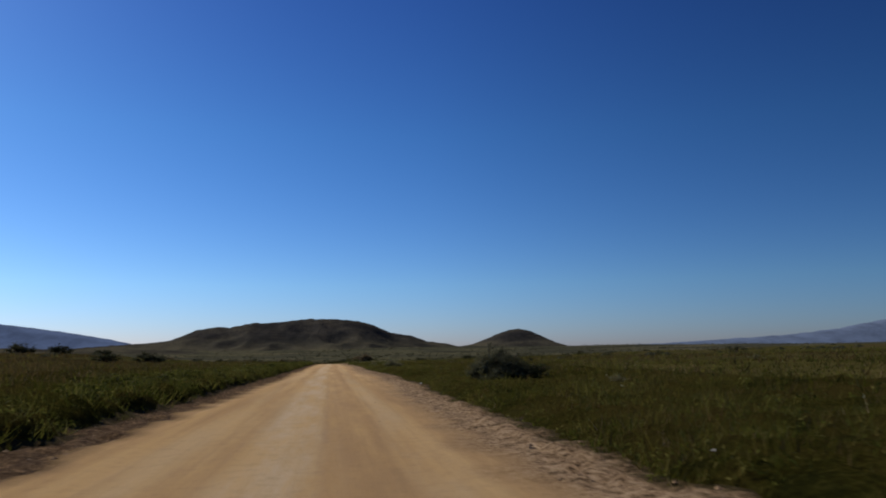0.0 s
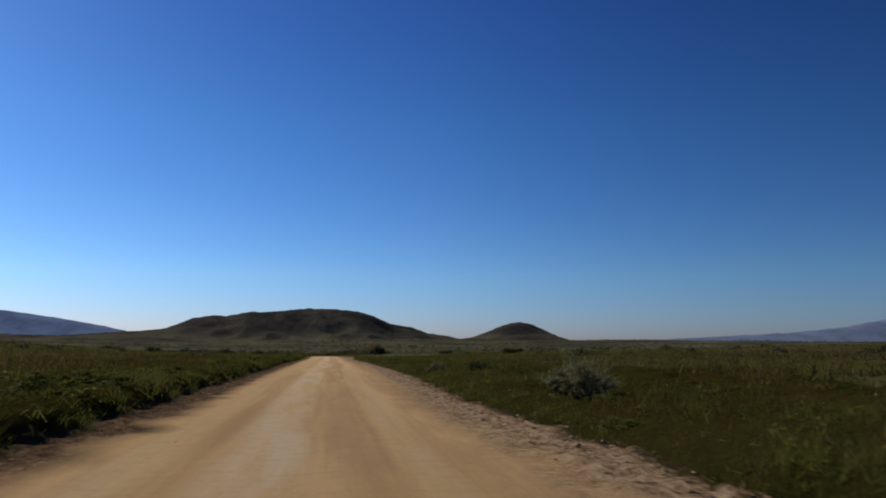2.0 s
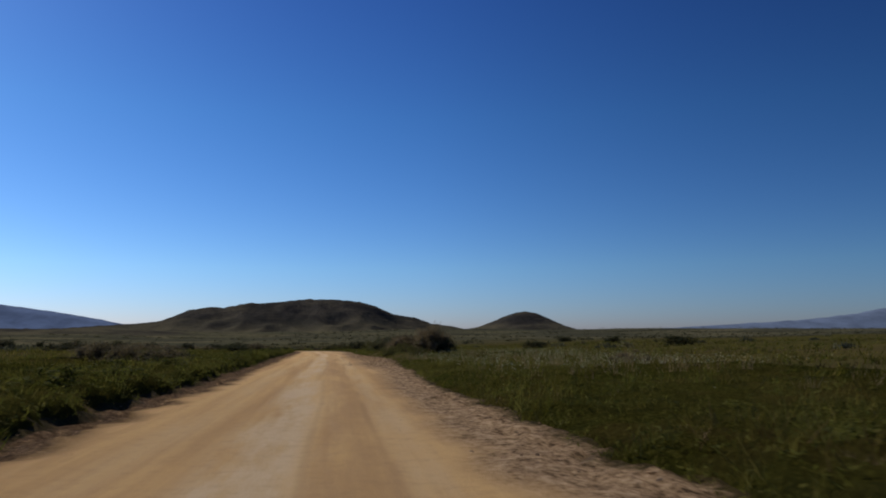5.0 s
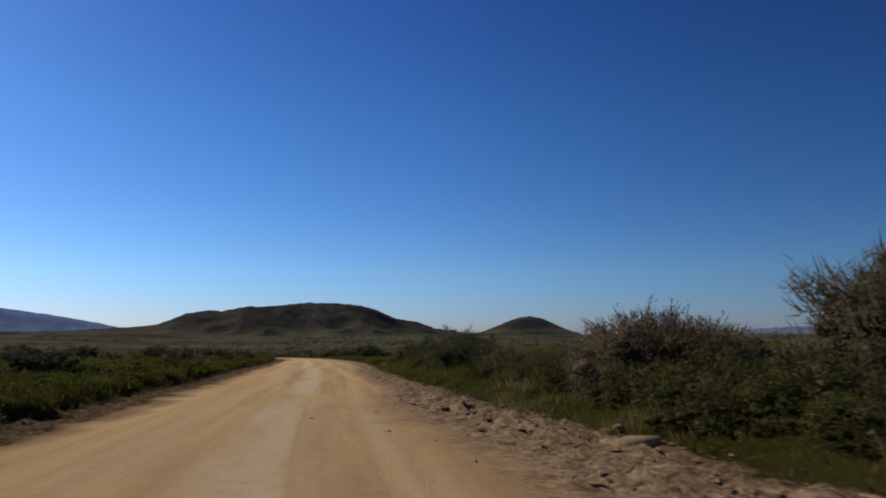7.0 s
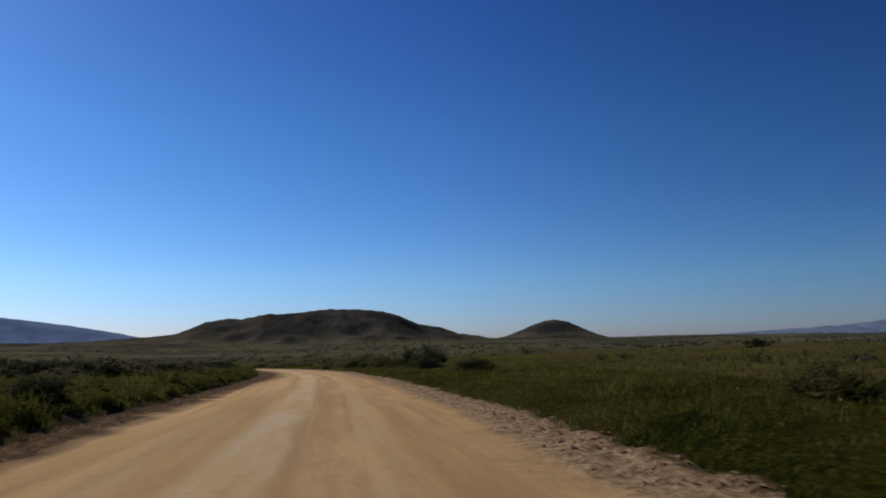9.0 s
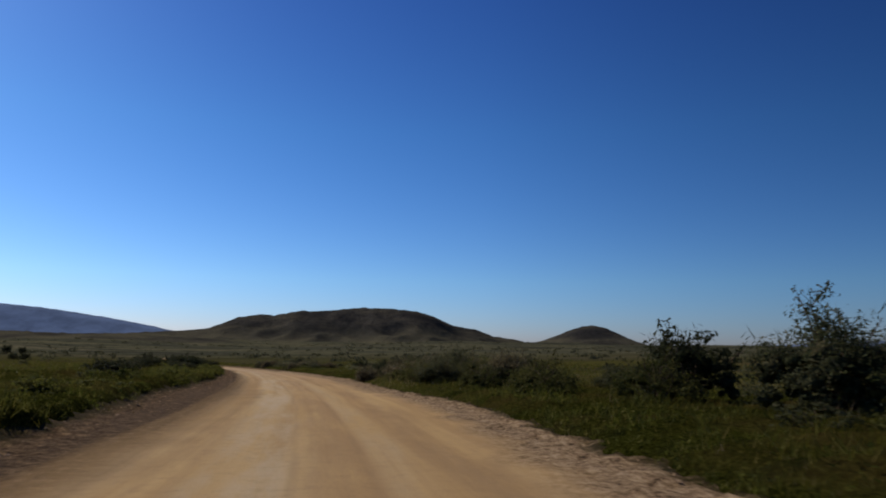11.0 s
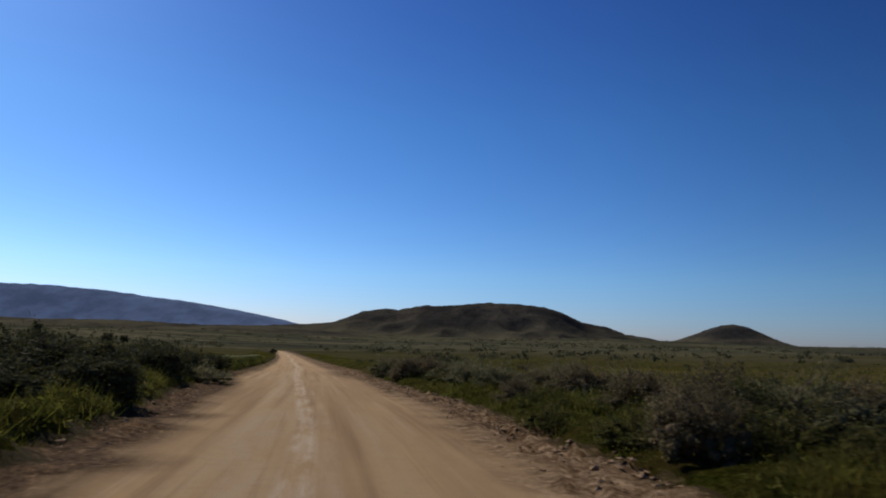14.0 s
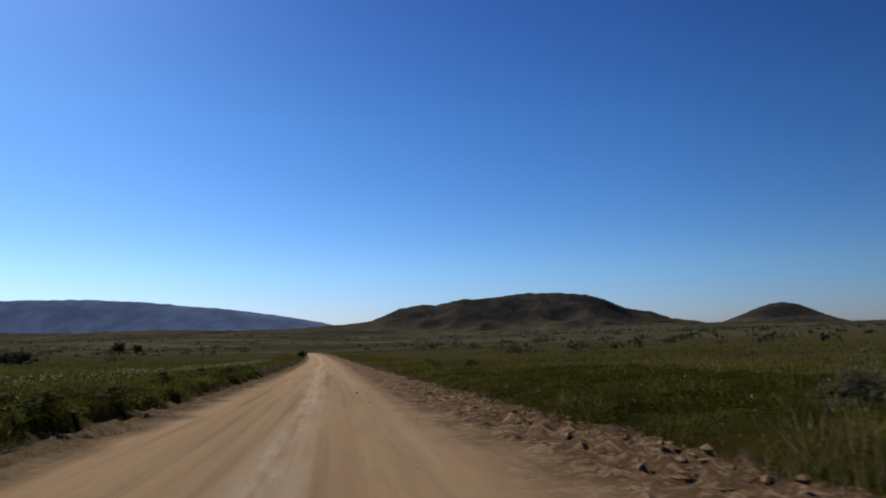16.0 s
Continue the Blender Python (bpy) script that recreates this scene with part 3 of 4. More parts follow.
def hill(name, outline, x0, x1, yc, deep, label, seed, back):
    hx, hy = np.arange(x0, x1, 9.0), np.arange(yc - 2.6 * deep, yc + 2.0 * deep, 14.0)
    X, Y = np.meshgrid(hx, hy, indexing="ij")
    ox, oz = np.array([o[0] for o in outline], float), np.array([o[1] for o in outline], float)
    g = np.exp(-((Y - yc) / deep) ** 2)
    sway = (1 - g) * 55 * waves(X, Y, 420, seed)
    h = np.interp(X * 1.0 + sway, ox, oz)
    spur = (1 - 0.58 * (1 - g) * np.abs(waves(X, Y, 210, seed + 1)))
    Z = h * g * spur + 1.2 * waves(X, Y, 40, seed + 2) * g + 0.8 * waves(X, Y, 22, seed + 3) * g - 9 * (1 - smooth(0, 0.25, g))
    k = 1 + back * smooth(50, 420, X)
    X, Y, Z = X * k, 60 + (Y - 60) * k, Z * k
    ob = mesh_object(name, np.stack([X, Y, Z], -1).reshape(-1, 3), grid_faces(len(hx), len(hy)), M_HILL, smooth_shade=True)
    return tagged(ob, label, "hill", kind="structure")


hill("hill_1", BIG, -1500, 700, 2650, 330, "broad dark brown heath-covered hill with a long crest", 31, 0.09)
FOOT = [(-2300, 26), (-2050, 33), (-1850, 29), (-1600, 34), (-1400, 28), (-1180, 33), (-980, 27), (-800, 30), (-640, 25), (-500, 27), (-380, 20), (-260, 11), (-120, 2)]
hill("hill_3", FOOT, -2300, -120, 1900, 230, "low rolling brown foothill below the mountains", 71, 0.0)
hill("hill_2", SMALL, 365, 1090, 3000, 230, "small round dark brown hill on the plain", 41, 0.10)


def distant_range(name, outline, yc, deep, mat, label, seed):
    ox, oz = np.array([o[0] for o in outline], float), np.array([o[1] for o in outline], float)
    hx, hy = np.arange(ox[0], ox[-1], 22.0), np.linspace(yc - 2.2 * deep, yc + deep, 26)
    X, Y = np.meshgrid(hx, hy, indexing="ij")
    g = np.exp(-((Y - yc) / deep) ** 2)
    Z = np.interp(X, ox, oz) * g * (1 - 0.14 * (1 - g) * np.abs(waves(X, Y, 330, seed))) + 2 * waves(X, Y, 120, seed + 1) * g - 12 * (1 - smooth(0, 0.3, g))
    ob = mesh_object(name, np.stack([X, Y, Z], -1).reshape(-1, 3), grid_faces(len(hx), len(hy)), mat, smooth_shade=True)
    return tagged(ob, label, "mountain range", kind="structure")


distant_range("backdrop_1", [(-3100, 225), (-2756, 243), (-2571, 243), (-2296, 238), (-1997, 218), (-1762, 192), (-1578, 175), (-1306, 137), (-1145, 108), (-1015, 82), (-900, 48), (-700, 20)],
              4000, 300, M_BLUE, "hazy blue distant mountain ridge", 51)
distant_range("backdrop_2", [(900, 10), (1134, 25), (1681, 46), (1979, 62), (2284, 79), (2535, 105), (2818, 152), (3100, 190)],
              3600, 220, M_PALE, "faint hazy pale blue distant mountain slope", 61)


# ---- plants ----
def join(pieces):
    vs, fs, off = [], [], 0
    for v, f in pieces:
        vs.append(v)
        fs.append(f + off)
        off += len(v)
    return np.concatenate(vs), np.concatenate(fs)


def leaves(centres, size, rng, out=None, long=1.7):
    """Pointed leaves, turned at random, or lying about the form whose outward ways are given."""
    k = len(centres)
    n = rng.normal(size=(k, 3))
    if out is not None:
        n = out + 0.38 * n
    n /= np.linalg.norm(n, axis=1, keepdims=True) + 1e-9
    d = np.cross(n, rng.normal(size=(k, 3)))
    d /= np.linalg.norm(d, axis=1, keepdims=True) + 1e-9
    e = np.cross(n, d)
    s = (size * rng.uniform(0.6, 1.4, k))[:, None]
    v = np.stack([centres - d * s * long / 2 + e * s * 0.3, centres + d * s * long / 2, centres - d * s * long * 0.3 - e * s * 0.5], 1)
    return v.reshape(-1, 3), np.arange(3 * k).reshape(k, 3)


def ball(seed, rough=0.25, flat=0.7):
    """A lumpy stone or clump of twenty faces."""
    bm = bmesh.new()
    bmesh.ops.create_icosphere(bm, subdivisions=1, radius=0.5)
    r = random.Random(seed)
    for v in bm.verts:
        v.co *= 1 + r.uniform(-rough, rough)
        v.co.z *= flat
    co = np.array([v.co[:] for v in bm.verts])
    fa = np.array([[v.index for v in f.verts] for f in bm.faces])
    bm.free()
    return co, fa


BALLS = [ball(900 + i, 0.3, 1.0) for i in range(5)]


def cores(centres, radii, rng, flat=0.8):
    """The dense inside of leaf clumps."""
    vs, fs, off = [], [], 0
    for i, (c, r) in enumerate(zip(centres, radii)):
        v, f = BALLS[i % 5]
        t = rng.uniform(0, 6.283)
        ct, st = math.cos(t), math.sin(t)
        w = np.stack([v[:, 0] * ct - v[:, 1] * st, v[:, 0] * st + v[:, 1] * ct, v[:, 2] * flat], 1) * (2 * r) + c
        vs.append(w)
        fs.append(f + off)
        off += len(v)
    return np.concatenate(vs), np.concatenate(fs)


def blades(x, y, height, width, spread, per, rng, bend=0.35):
    """Tufts of tapered leaning blades."""
    k = len(x) * per
    bx, by = np.repeat(x, per) + rng.normal(0, spread, k), np.repeat(y, per) + rng.normal(0, spread, k)
    bz = land_z(bx, by) + 0.95 * cover_z(bx, by)
    h = np.repeat(height, per) * rng.uniform(0.5, 1.15, k)
    w = width * rng.uniform(0.6, 1.4, k)
    a, b = rng.uniform(0, 6.283, k), rng.uniform(0, 6.283, k)
    lean = rng.uniform(0.05, bend, k) * h
    ux, uy = np.cos(a) * w, np.sin(a) * w
    lx, ly = np.cos(b) * lean, np.sin(b) * lean
    base = np.stack([bx, by, bz - 0.04], 1)
    side = np.stack([ux, uy, 0 * ux], 1)
    tip = base + np.stack([lx, ly, h], 1)
    v = np.stack([base - side, base + side, tip], 1).reshape(-1, 3)
    return v, np.arange(3 * k).reshape(k, 3)


def scatter(density, y0, y1, lat0, lat1, rng, patch=None, keep=0.0):
    """Points strewn beside the road; lat0 to lat1 is a signed distance from its middle. patch: size of thin and thick places."""
    k = int(density * (y1 - y0) * abs(lat1 - lat0))
    y, lat = rng.uniform(y0, y1, k), rng.uniform(lat0, lat1, k)
    if patch:
        ok = waves(lat, y, patch, 77) > rng.uniform(-1.1, 0.5, k) + keep
        y, lat = y[ok], lat[ok]
    sl = (road_x(y + 1) - road_x(y - 1)) / 2
    nn = np.sqrt(1 + sl * sl)
    return road_x(y) + lat / nn, y - lat * sl / nn, lat


def ragged(x, y, lat, inner, rng):
    """Leaves out plants inside the uneven edge of the growth."""
    edge = inner + growth_edge(x, y, lat)   # inner: metres behind that line
    ok = np.abs(lat) > edge
    return x[ok], y[ok]


rng = np.random.RandomState(8)


def stuff(name, pieces, mat, label, category):
    vs, fs, off = [], [], 0
    for v, f in pieces:
        vs.append(v)
        fs.append(f + off)
        off += len(v)
    ob = mesh_object(name, np.concatenate(vs), np.concatenate(fs), mat, None, True)
    return tagged(ob, label, category, kind="stuff")


def tufts(density, y0, y1, lat0, lat1, height, width, spread, per, inner=None, patch=None, keep=0.0, bend=0.35):
    x, y, lat = scatter(density, y0, y1, lat0, lat1, rng, patch, keep)
    if inner is not None:
        x, y = ragged(x, y, lat, inner, rng)
    h = height * rng.uniform(0.6, 1.3, len(x)) * lush(x, y)
    return blades(x, y, h, width, spread, per, rng, bend)


stuff("grass", [
    tufts(11.0, -6, 490, 2.6, 5.6, 0.24, 0.010, 0.13, 7, 0.05, bend=1.2),
    tufts(5.0, -6, 500, 5.6, 11, 0.30, 0.013, 0.18, 7, bend=1.2),
    tufts(1.2, -6, 540, 11, 30, 0.29, 0.030, 0.30, 6, bend=1.3),
    tufts(0.2, 0, 620, 30, 80, 0.30, 0.06, 0.6, 6, bend=1.6),
    tufts(2.2, 490, 680, 3.2, 12, 0.32, 0.03, 0.15, 6, 0.05, bend=0.9),
    tufts(2.2, 490, 680, -12, -3.3, 0.30, 0.03, 0.15, 6, 0.05, bend=0.9),
    tufts(8.0, -6, 490, -6.4, -3.2, 0.24, 0.011, 0.13, 7, 0.05, bend=1.2),
    tufts(4.4, -6, 520, -12, -6.4, 0.30, 0.013, 0.18, 7, bend=1.2),
    tufts(1.0, -6, 600, -30, -12, 0.29, 0.030, 0.30, 6, bend=1.3),
    tufts(0.2, 0, 660, -80, -30, 0.30, 0.06, 0.6, 6, bend=1.6),
], M_GRASS, "dense dark green and straw-tipped field grass", "grass")

stuff("dry_grass", [
    tufts(3.0, -6, 500, 2.7, 5.4, 0.17, 0.006, 0.06, 7, -0.15, 6, 0.2, 1.0),
    tufts(1.6, -6, 500, -5.4, -3.3, 0.15, 0.006, 0.06, 6, -0.1, 6, 0.25, 1.0),
    tufts(0.16, 0, 540, 6, 30, 0.36, 0.009, 0.10, 6, None, 9, 0.1, 0.7),
    tufts(0.12, 0, 540, -30, -6, 0.34, 0.009, 0.10, 6, None, 9, 0.1, 0.7),
    tufts(1.6, 160, 200, 5.0, 13, 0.46, 0.009, 0.10, 7, None, 7, 0.0, 0.6),
    tufts(10.0, 184, 216, 3.4, 6.4, 0.32, 0.008, 0.12, 9, -0.4, 3, 0.1, 1.0),
    tufts(7.0, 436, 475, 3.4, 5.4, 0.26, 0.008, 0.12, 9, -0.4, 3, 0.1, 1.0),
    tufts(5.0, 340, 352, 4.0, 7.0, 0.34, 0.008, 0.12, 8, 0.0, 3, 0.0, 0.9),
], M_STRAW, "bleached dry straw at the road's edge", "grass")


M_RUSSET = leaf_material("russet_grass", (0.060, 0.045, 0.014), (0.110, 0.076, 0.026), (0.16, 0.11, 0.045), 0.3, 0.4)
stuff("russet_grass", [
    tufts(2.0, 10, 118, -40, -8.5, 0.36, 0.045, 0.35, 6, None, 22, -0.7, 1.0),
    tufts(0.6, 10, 190, -95, -40, 0.40, 0.08, 0.4, 6, None, 22, -0.9, 1.0),
    tufts(2.2, -4, 150, 3.4, 14, 0.28, 0.013, 0.22, 7, 0.25, 9, -0.1, 1.3),
    tufts(0.5, 0, 170, 14, 60, 0.32, 0.05, 0.4, 6, None, 16, -0.2, 1.3),
], M_RUSSET, "russet-brown dried grass in the field", "grass")


def herb_clumps(density, y0, y1, lat0, lat1, radius, leaf, per, inner=None, patch=None, keep=0.0):
    """Loose rounded tussocks: blades that fan from the root, with leaves among their ends."""
    x, y, lat = scatter(density, y0, y1, lat0, lat1, rng, patch, keep)
    if inner is not None:
        x, y = ragged(x, y, lat, inner + radius * 0.5, rng)
    return tussocks(x, y, radius, leaf, per)


def fringe(gap, y0, y1, side, inner, radius, leaf, per):
    """Tussocks close together along the very edge of the growth."""
    y = np.arange(y0, y1, gap) + rng.uniform(-gap, gap, len(np.arange(y0, y1, gap)))
    x = road_x(y) + side * 4.0
    lat = side * (growth_edge(x, y, side + 0 * y) + inner + np.abs(rng.normal(0, 0.4, len(y))))
    x = road_x(y) + lat * np.sqrt(1 + ((road_x(y + 1) - road_x(y - 1)) / 2) ** 2)
    ok = waves(y, y * 0 + 4, 5, 25) > -0.75
    return tussocks(x[ok], y[ok], radius, leaf, per)


def tussocks(x, y, radius, leaf, per):
    k = len(x)
    r = np.minimum(radius * rng.uniform(0.55, 1.25, k) * lush(x, y), 0.55)
    foot = np.stack([x, y, land_z(x, y) + 0.9 * cover_z(x, y) - 0.03], 1)
    half = per // 2

    def fan(m, low):
        d = rng.normal(size=(k, m, 3))
        d[:, :, 2] = np.abs(d[:, :, 2]) + low
        d /= np.linalg.norm(d, axis=2, keepdims=True)
        return d
    d = fan(half, 0.55)
    base = foot[:, None, :] + rng.normal(0, 0.22, (k, half, 3)) * r[:, None, None] * np.array([1, 1, 0])
    tip = base + d * rng.uniform(0.6, 1.25, (k, half, 1)) * r[:, None, None]
    side = np.cross(d, rng.normal(size=(k, half, 3)))
    side *= leaf * 0.22 / (np.linalg.norm(side, axis=2, keepdims=True) + 1e-9)
    v = np.stack([base - side, base + side, tip], 2).reshape(-1, 3)
    e = fan(per - half, 0.15)
    c = foot[:, None, :] + e * rng.uniform(0.35, 1.1, (k, per - half, 1)) * r[:, None, None]
    return join([(v, np.arange(len(v)).reshape(-1, 3)), leaves(c.reshape(-1, 3), leaf * 0.8, rng, e.reshape(-1, 3), 2.2)])


stuff("herbs", [
    herb_clumps(1.3, -4, 490, -7.6, -3.2, 0.44, 0.048, 30, 0.1),
    herb_clumps(0.45, -4, 560, -22, -7, 0.42, 0.075, 22, None, 14),
    fringe(0.17, -4, 490, 1, 0.08, 0.25, 0.042, 22),
    fringe(0.19, -4, 490, -1, 0.12, 0.36, 0.048, 24),
    herb_clumps(2.3, -4, 490, 2.8, 8.5, 0.37, 0.04, 26, 0.05),
    herb_clumps(0.4, 0, 540, 8, 30, 0.38, 0.075, 22, None, 10),
    herb_clumps(1.6, 196, 262, 3.8, 8.5, 0.55, 0.05, 50, 0.5, 5),
    herb_clumps(1.3, 318, 368, 4.8, 8.5, 0.46, 0.05, 50, 0.5, 5),
    herb_clumps(5.0, 222, 263, 3.3, 5.8, 0.30, 0.045, 34, 0.1),
    herb_clumps(4.5, 396, 440, 3.5, 5.8, 0.28, 0.045, 34, 0.1),
    herb_clumps(1.1, 396, 440, 4.6, 8.5, 0.44, 0.05, 44, 0.4, 5),
    herb_clumps(0.05, 0, 700, 30, 120, 0.45, 0.15, 16, None, 40),
    herb_clumps(0.05, 0, 700, -130, -24, 0.45, 0.15, 16, None, 40),
], M_HERB, "low leafy green roadside herbs in rounded clumps", "herbs")


M_TURF = leaf_material("dry_turf", (0.020, 0.014, 0.007), (0.070, 0.046, 0.021), (0.17, 0.115, 0.056), 0.3, 0.3)


def turf(k, y0, y1):
    """Torn clumps of dry turf and roots lying along the broken east shoulder."""
    y = rng.uniform(y0, y1, k)
    out = np.abs(rng.normal(0, 0.5, k))
    ok = waves(y, out * 2, 1.6, 41) > -0.2
    y, out = y[ok], out[ok]
    tilt = (road_x(y + 1) - road_x(y - 1)) / 2
    nn = np.sqrt(1 + tilt ** 2)
    lat = growth_edge(road_x(y) + 4, y, 1 + 0 * y) + 0.15 - out
    return tussocks(road_x(y) + lat / nn, y - lat * tilt / nn, 0.17, 0.05, 26)


stuff("dry_turf", [turf(420, 436, 478), turf(260, 396, 436), turf(240, 184, 216), turf(70, 60, 73)], M_TURF, "torn brown clumps of dry turf along the road shoulder", "turf")


def far_scrub(k, y0, y1, reach, size, leaf, per):
    """Low scrub over the distant plain, too far off to tell one bush from the next."""
    y = y0 + (y1 - y0) * rng.uniform(0, 1, k) ** 1.3
    x = -60 + rng.uniform(-1, 1, k) * (reach + 0.75 * y)
    ok = (np.abs(lateral(x, y)) > 26) & (waves(x * 0.4, y, 120, 91) + 0.7 * waves(x * 0.5, y, 45, 92) > rng.uniform(-0.5, 1.5, k))
    x, y = x[ok], y[ok]
    k = len(x)
    d = rng.normal(size=(k, per, 3))
    d /= np.linalg.norm(d, axis=2, keepdims=True)
    d[:, :, 2] = np.abs(d[:, :, 2]) * 0.42
    r = size * rng.uniform(0.5, 1.5, k) * (0.7 + y / 1500)
    c = np.stack([x, y, land_z(x, y)], 1)[:, None, :] + d * r[:, None, None]
    return leaves(c.reshape(-1, 3), leaf, rng, d.reshape(-1, 3))


stuff("distant_scrub", [far_scrub(1200, 120, 800, 60, 1.1, 0.24, 60)], M_SAGE, "dark low scrub dotted over the plain", "scrub")
stuff("distant_heath", [far_scrub(7000, 600, 2350, 60, 2.4, 1.1, 14)], M_HEATH, "brownish low heath dotted over the far plain", "scrub")


def flower_heads(y0, y1, lat0, lat1, density, low, high, patch=None, keep=0.0):
    x, y, lat = scatter(density, y0, y1, lat0, lat1, rng, patch, keep)
    z = land_z(x, y) + 0.5 * cover_z(x, y) + rng.uniform(low, high, len(x)) * 0.85
    return leaves(np.stack([x, y, z], 1), 0.03, rng, None, 2.4)


stuff("flowers", [
    flower_heads(165, 206, 5.0, 18, 9.0, 0.25, 0.55, 5, 0.1),
    tufts(1.5, 164, 206, 5.2, 16, 0.42, 0.007, 0.12, 6, None, 5, 0.1, 0.7),
    tufts(0.4, 385, 455, 5.5, 16, 0.40, 0.007, 0.12, 6, None, 6, 0.1, 0.7),
    tufts(0.7, 448, 540, -9.5, -5.6, 0.42, 0.007, 0.12, 6, None, 6, 0.1, 0.7),
    flower_heads(390, 540, 6, 24, 0.8, 0.3, 0.55, 8, 0.2),
    flower_heads(450, 545, -8.9, -7.0, 24.0, 0.45, 0.72, 5, 0.0),
    flower_heads(0, 400, 5, 20, 0.08, 0.3, 0.55, 12, 0.1),
    flower_heads(0, 400, -16, -5, 0.06, 0.3, 0.5, 12, 0.1),
], M_FLOWER, "scattered pale yellow-white flower heads in the grass", "flowers")


def tube(points, r0, r1, sides=5):
    pts = np.asarray(points, float)
    k = len(pts)
    d = np.gradient(pts, axis=0)
    d /= np.linalg.norm(d, axis=1, keepdims=True) + 1e-9
    a = np.cross(d, [0.31, 0.83, 0.21])
    a /= np.linalg.norm(a, axis=1, keepdims=True) + 1e-9
    b = np.cross(d, a)
    r = np.linspace(r0, r1, k)[:, None, None]
    th = np.arange(sides) / sides * 2 * math.pi
    ring = pts[:, None, :] + r * (np.cos(th)[None, :, None] * a[:, None, :] + np.sin(th)[None, :, None] * b[:, None, :])
    i, j = np.meshgrid(np.arange(k - 1), np.arange(sides), indexing="ij")
    q = np.stack([i * sides + j, i * sides + (j + 1) % sides, (i + 1) * sides + (j + 1) % sides, (i + 1) * sides + j], -1).reshape(-1, 4)
    return ring.reshape(-1, 3), q


def make_bush(name, seed, mat, label, category, stems, clumps, per, leaf, shoots, feather=500, squat=1.0):
    """A bush one metre high and about as wide: stems from the root, clumped leaves, a few shoots that stand out of the outline."""
    r = np.random.RandomState(seed)
    root = new(name)
    wood, tips = [], []
    for s in range(stems):
        a, out = r.uniform(0, 6.283), r.uniform(0.1, 0.5)
        top = r.uniform(0.45, 0.9) * (1.05 - 0.75 * out)
        end = np.array([math.cos(a) * out, math.sin(a) * out, top])
        t = np.linspace(0, 1, 6)[:, None]
        line = t * end + np.stack([0.05 * np.sin(t[:, 0] * 5 + a), 0.05 * np.cos(t[:, 0] * 4 + a) - 0.05, 0.12 * np.sin(t[:, 0] * 3.14)], 1) * t
        wood.append(tube(line[::2] if stems < 16 else line, 0.02, 0.006, 3))
        tips += [line[-1], line[-2], line[3]]
        for b in range(2 if stems > 11 else 1):
            k0 = line[r.randint(2, 5)]
            e = k0 + r.normal(0, 0.13, 3) + np.array([0, 0, 0.1])
            wood.append(tube(np.array([k0, (k0 + e) / 2 + r.normal(0, 0.015, 3), e]), 0.008, 0.003, 3))
            tips.append(e)
    tips = np.array(tips)
    cs, outs, hearts, rads = [], [], [], []
    for c in range(clumps):
        if c % 5 < 2:
            base = tips[r.randint(len(tips))] + r.normal(0, 0.05, 3)
        else:
            a, o = r.uniform(0, 6.283), math.sqrt(r.uniform(0, 1)) * 0.56
            base = np.array([math.cos(a) * o, math.sin(a) * o, r.uniform(0.08, 1.0) ** 0.7 * 0.82 * math.sqrt(1 - (o / 0.62) ** 2)])
        rad = r.uniform(0.06, 0.15)
        d = r.normal(size=(per, 3))
        d /= np.linalg.norm(d, axis=1, keepdims=True)
        cs.append(base + d * rad * r.uniform(0.35, 1.35, (per, 1)) * np.array([1, 1, 0.85]))
        outs.append(d * 0.8 + base / (np.linalg.norm(base) + 0.1) * 0.5)
        if c % 5 > 1 and base[2] < 0.62:
            hearts.append(base * np.array([0.85, 0.85, 0.9]))
            rads.append(rad * 0.6)
    for s in range(shoots):
        a = r.uniform(0, 6.283)
        foot = tips[r.randint(len(tips))]
        o = math.hypot(foot[0], foot[1])
        head = foot + np.array([math.cos(a) * r.uniform(0, 0.22), math.sin(a) * r.uniform(0, 0.22), r.uniform(0.14, 0.34) * (1.1 - o)])
        t = np.linspace(0, 1, 3)[:, None]
        line = foot + (head - foot) * t
        wood.append(tube(line, 0.006, 0.002, 3))
        f = r.uniform(0.25, 1, (22, 1))
        cs.append(foot + (head - foot) * f + r.normal(0, 0.014, (22, 3)))
        outs.append(r.normal(size=(22, 3)))
    c = np.concatenate(cs)
    c[:, 2] = np.abs(c[:, 2]) + 0.01
    hearts = np.array(hearts)
    hearts[:, 2] = np.maximum(hearts[:, 2], np.array(rads) * 0.5)
    # thin twigs that stand out of the crown on all sides
    m = feather
    fb = tips[r.randint(len(tips), size=m)] + r.normal(0, 0.05, (m, 3))
    way = fb * np.array([1, 1, 0.5]) + np.array([0, 0, 0.3]) + r.normal(0, 0.22, (m, 3))
    way /= np.linalg.norm(way, axis=1, keepdims=True)
    wide = np.cross(way, r.normal(size=(m, 3)))
    wide *= 0.0045 / (np.linalg.norm(wide, axis=1, keepdims=True) + 1e-9)
    ft = fb + way * r.uniform(0.05, 0.15, (m, 1))
    fv = np.stack([fb - wide, fb + wide, ft], 1).reshape(-1, 3)
    fv[:, 2] = np.abs(fv[:, 2])
    pieces = [leaves(c, leaf, r, np.concatenate(outs)), (fv, np.arange(3 * m).reshape(m, 3))]
    if clumps > 30:
        pieces.append(cores(hearts, rads, r, 0.8))
    v, f = join(pieces)
    squash = np.array([squat, squat, 1.0])
    wv, wf = join(wood)
    mesh_object("trunk", wv * squash, wf, M_BARK, root)
    mesh_object("foliage", v * squash, f, mat, root, True)
    return tagged(root, label, category)


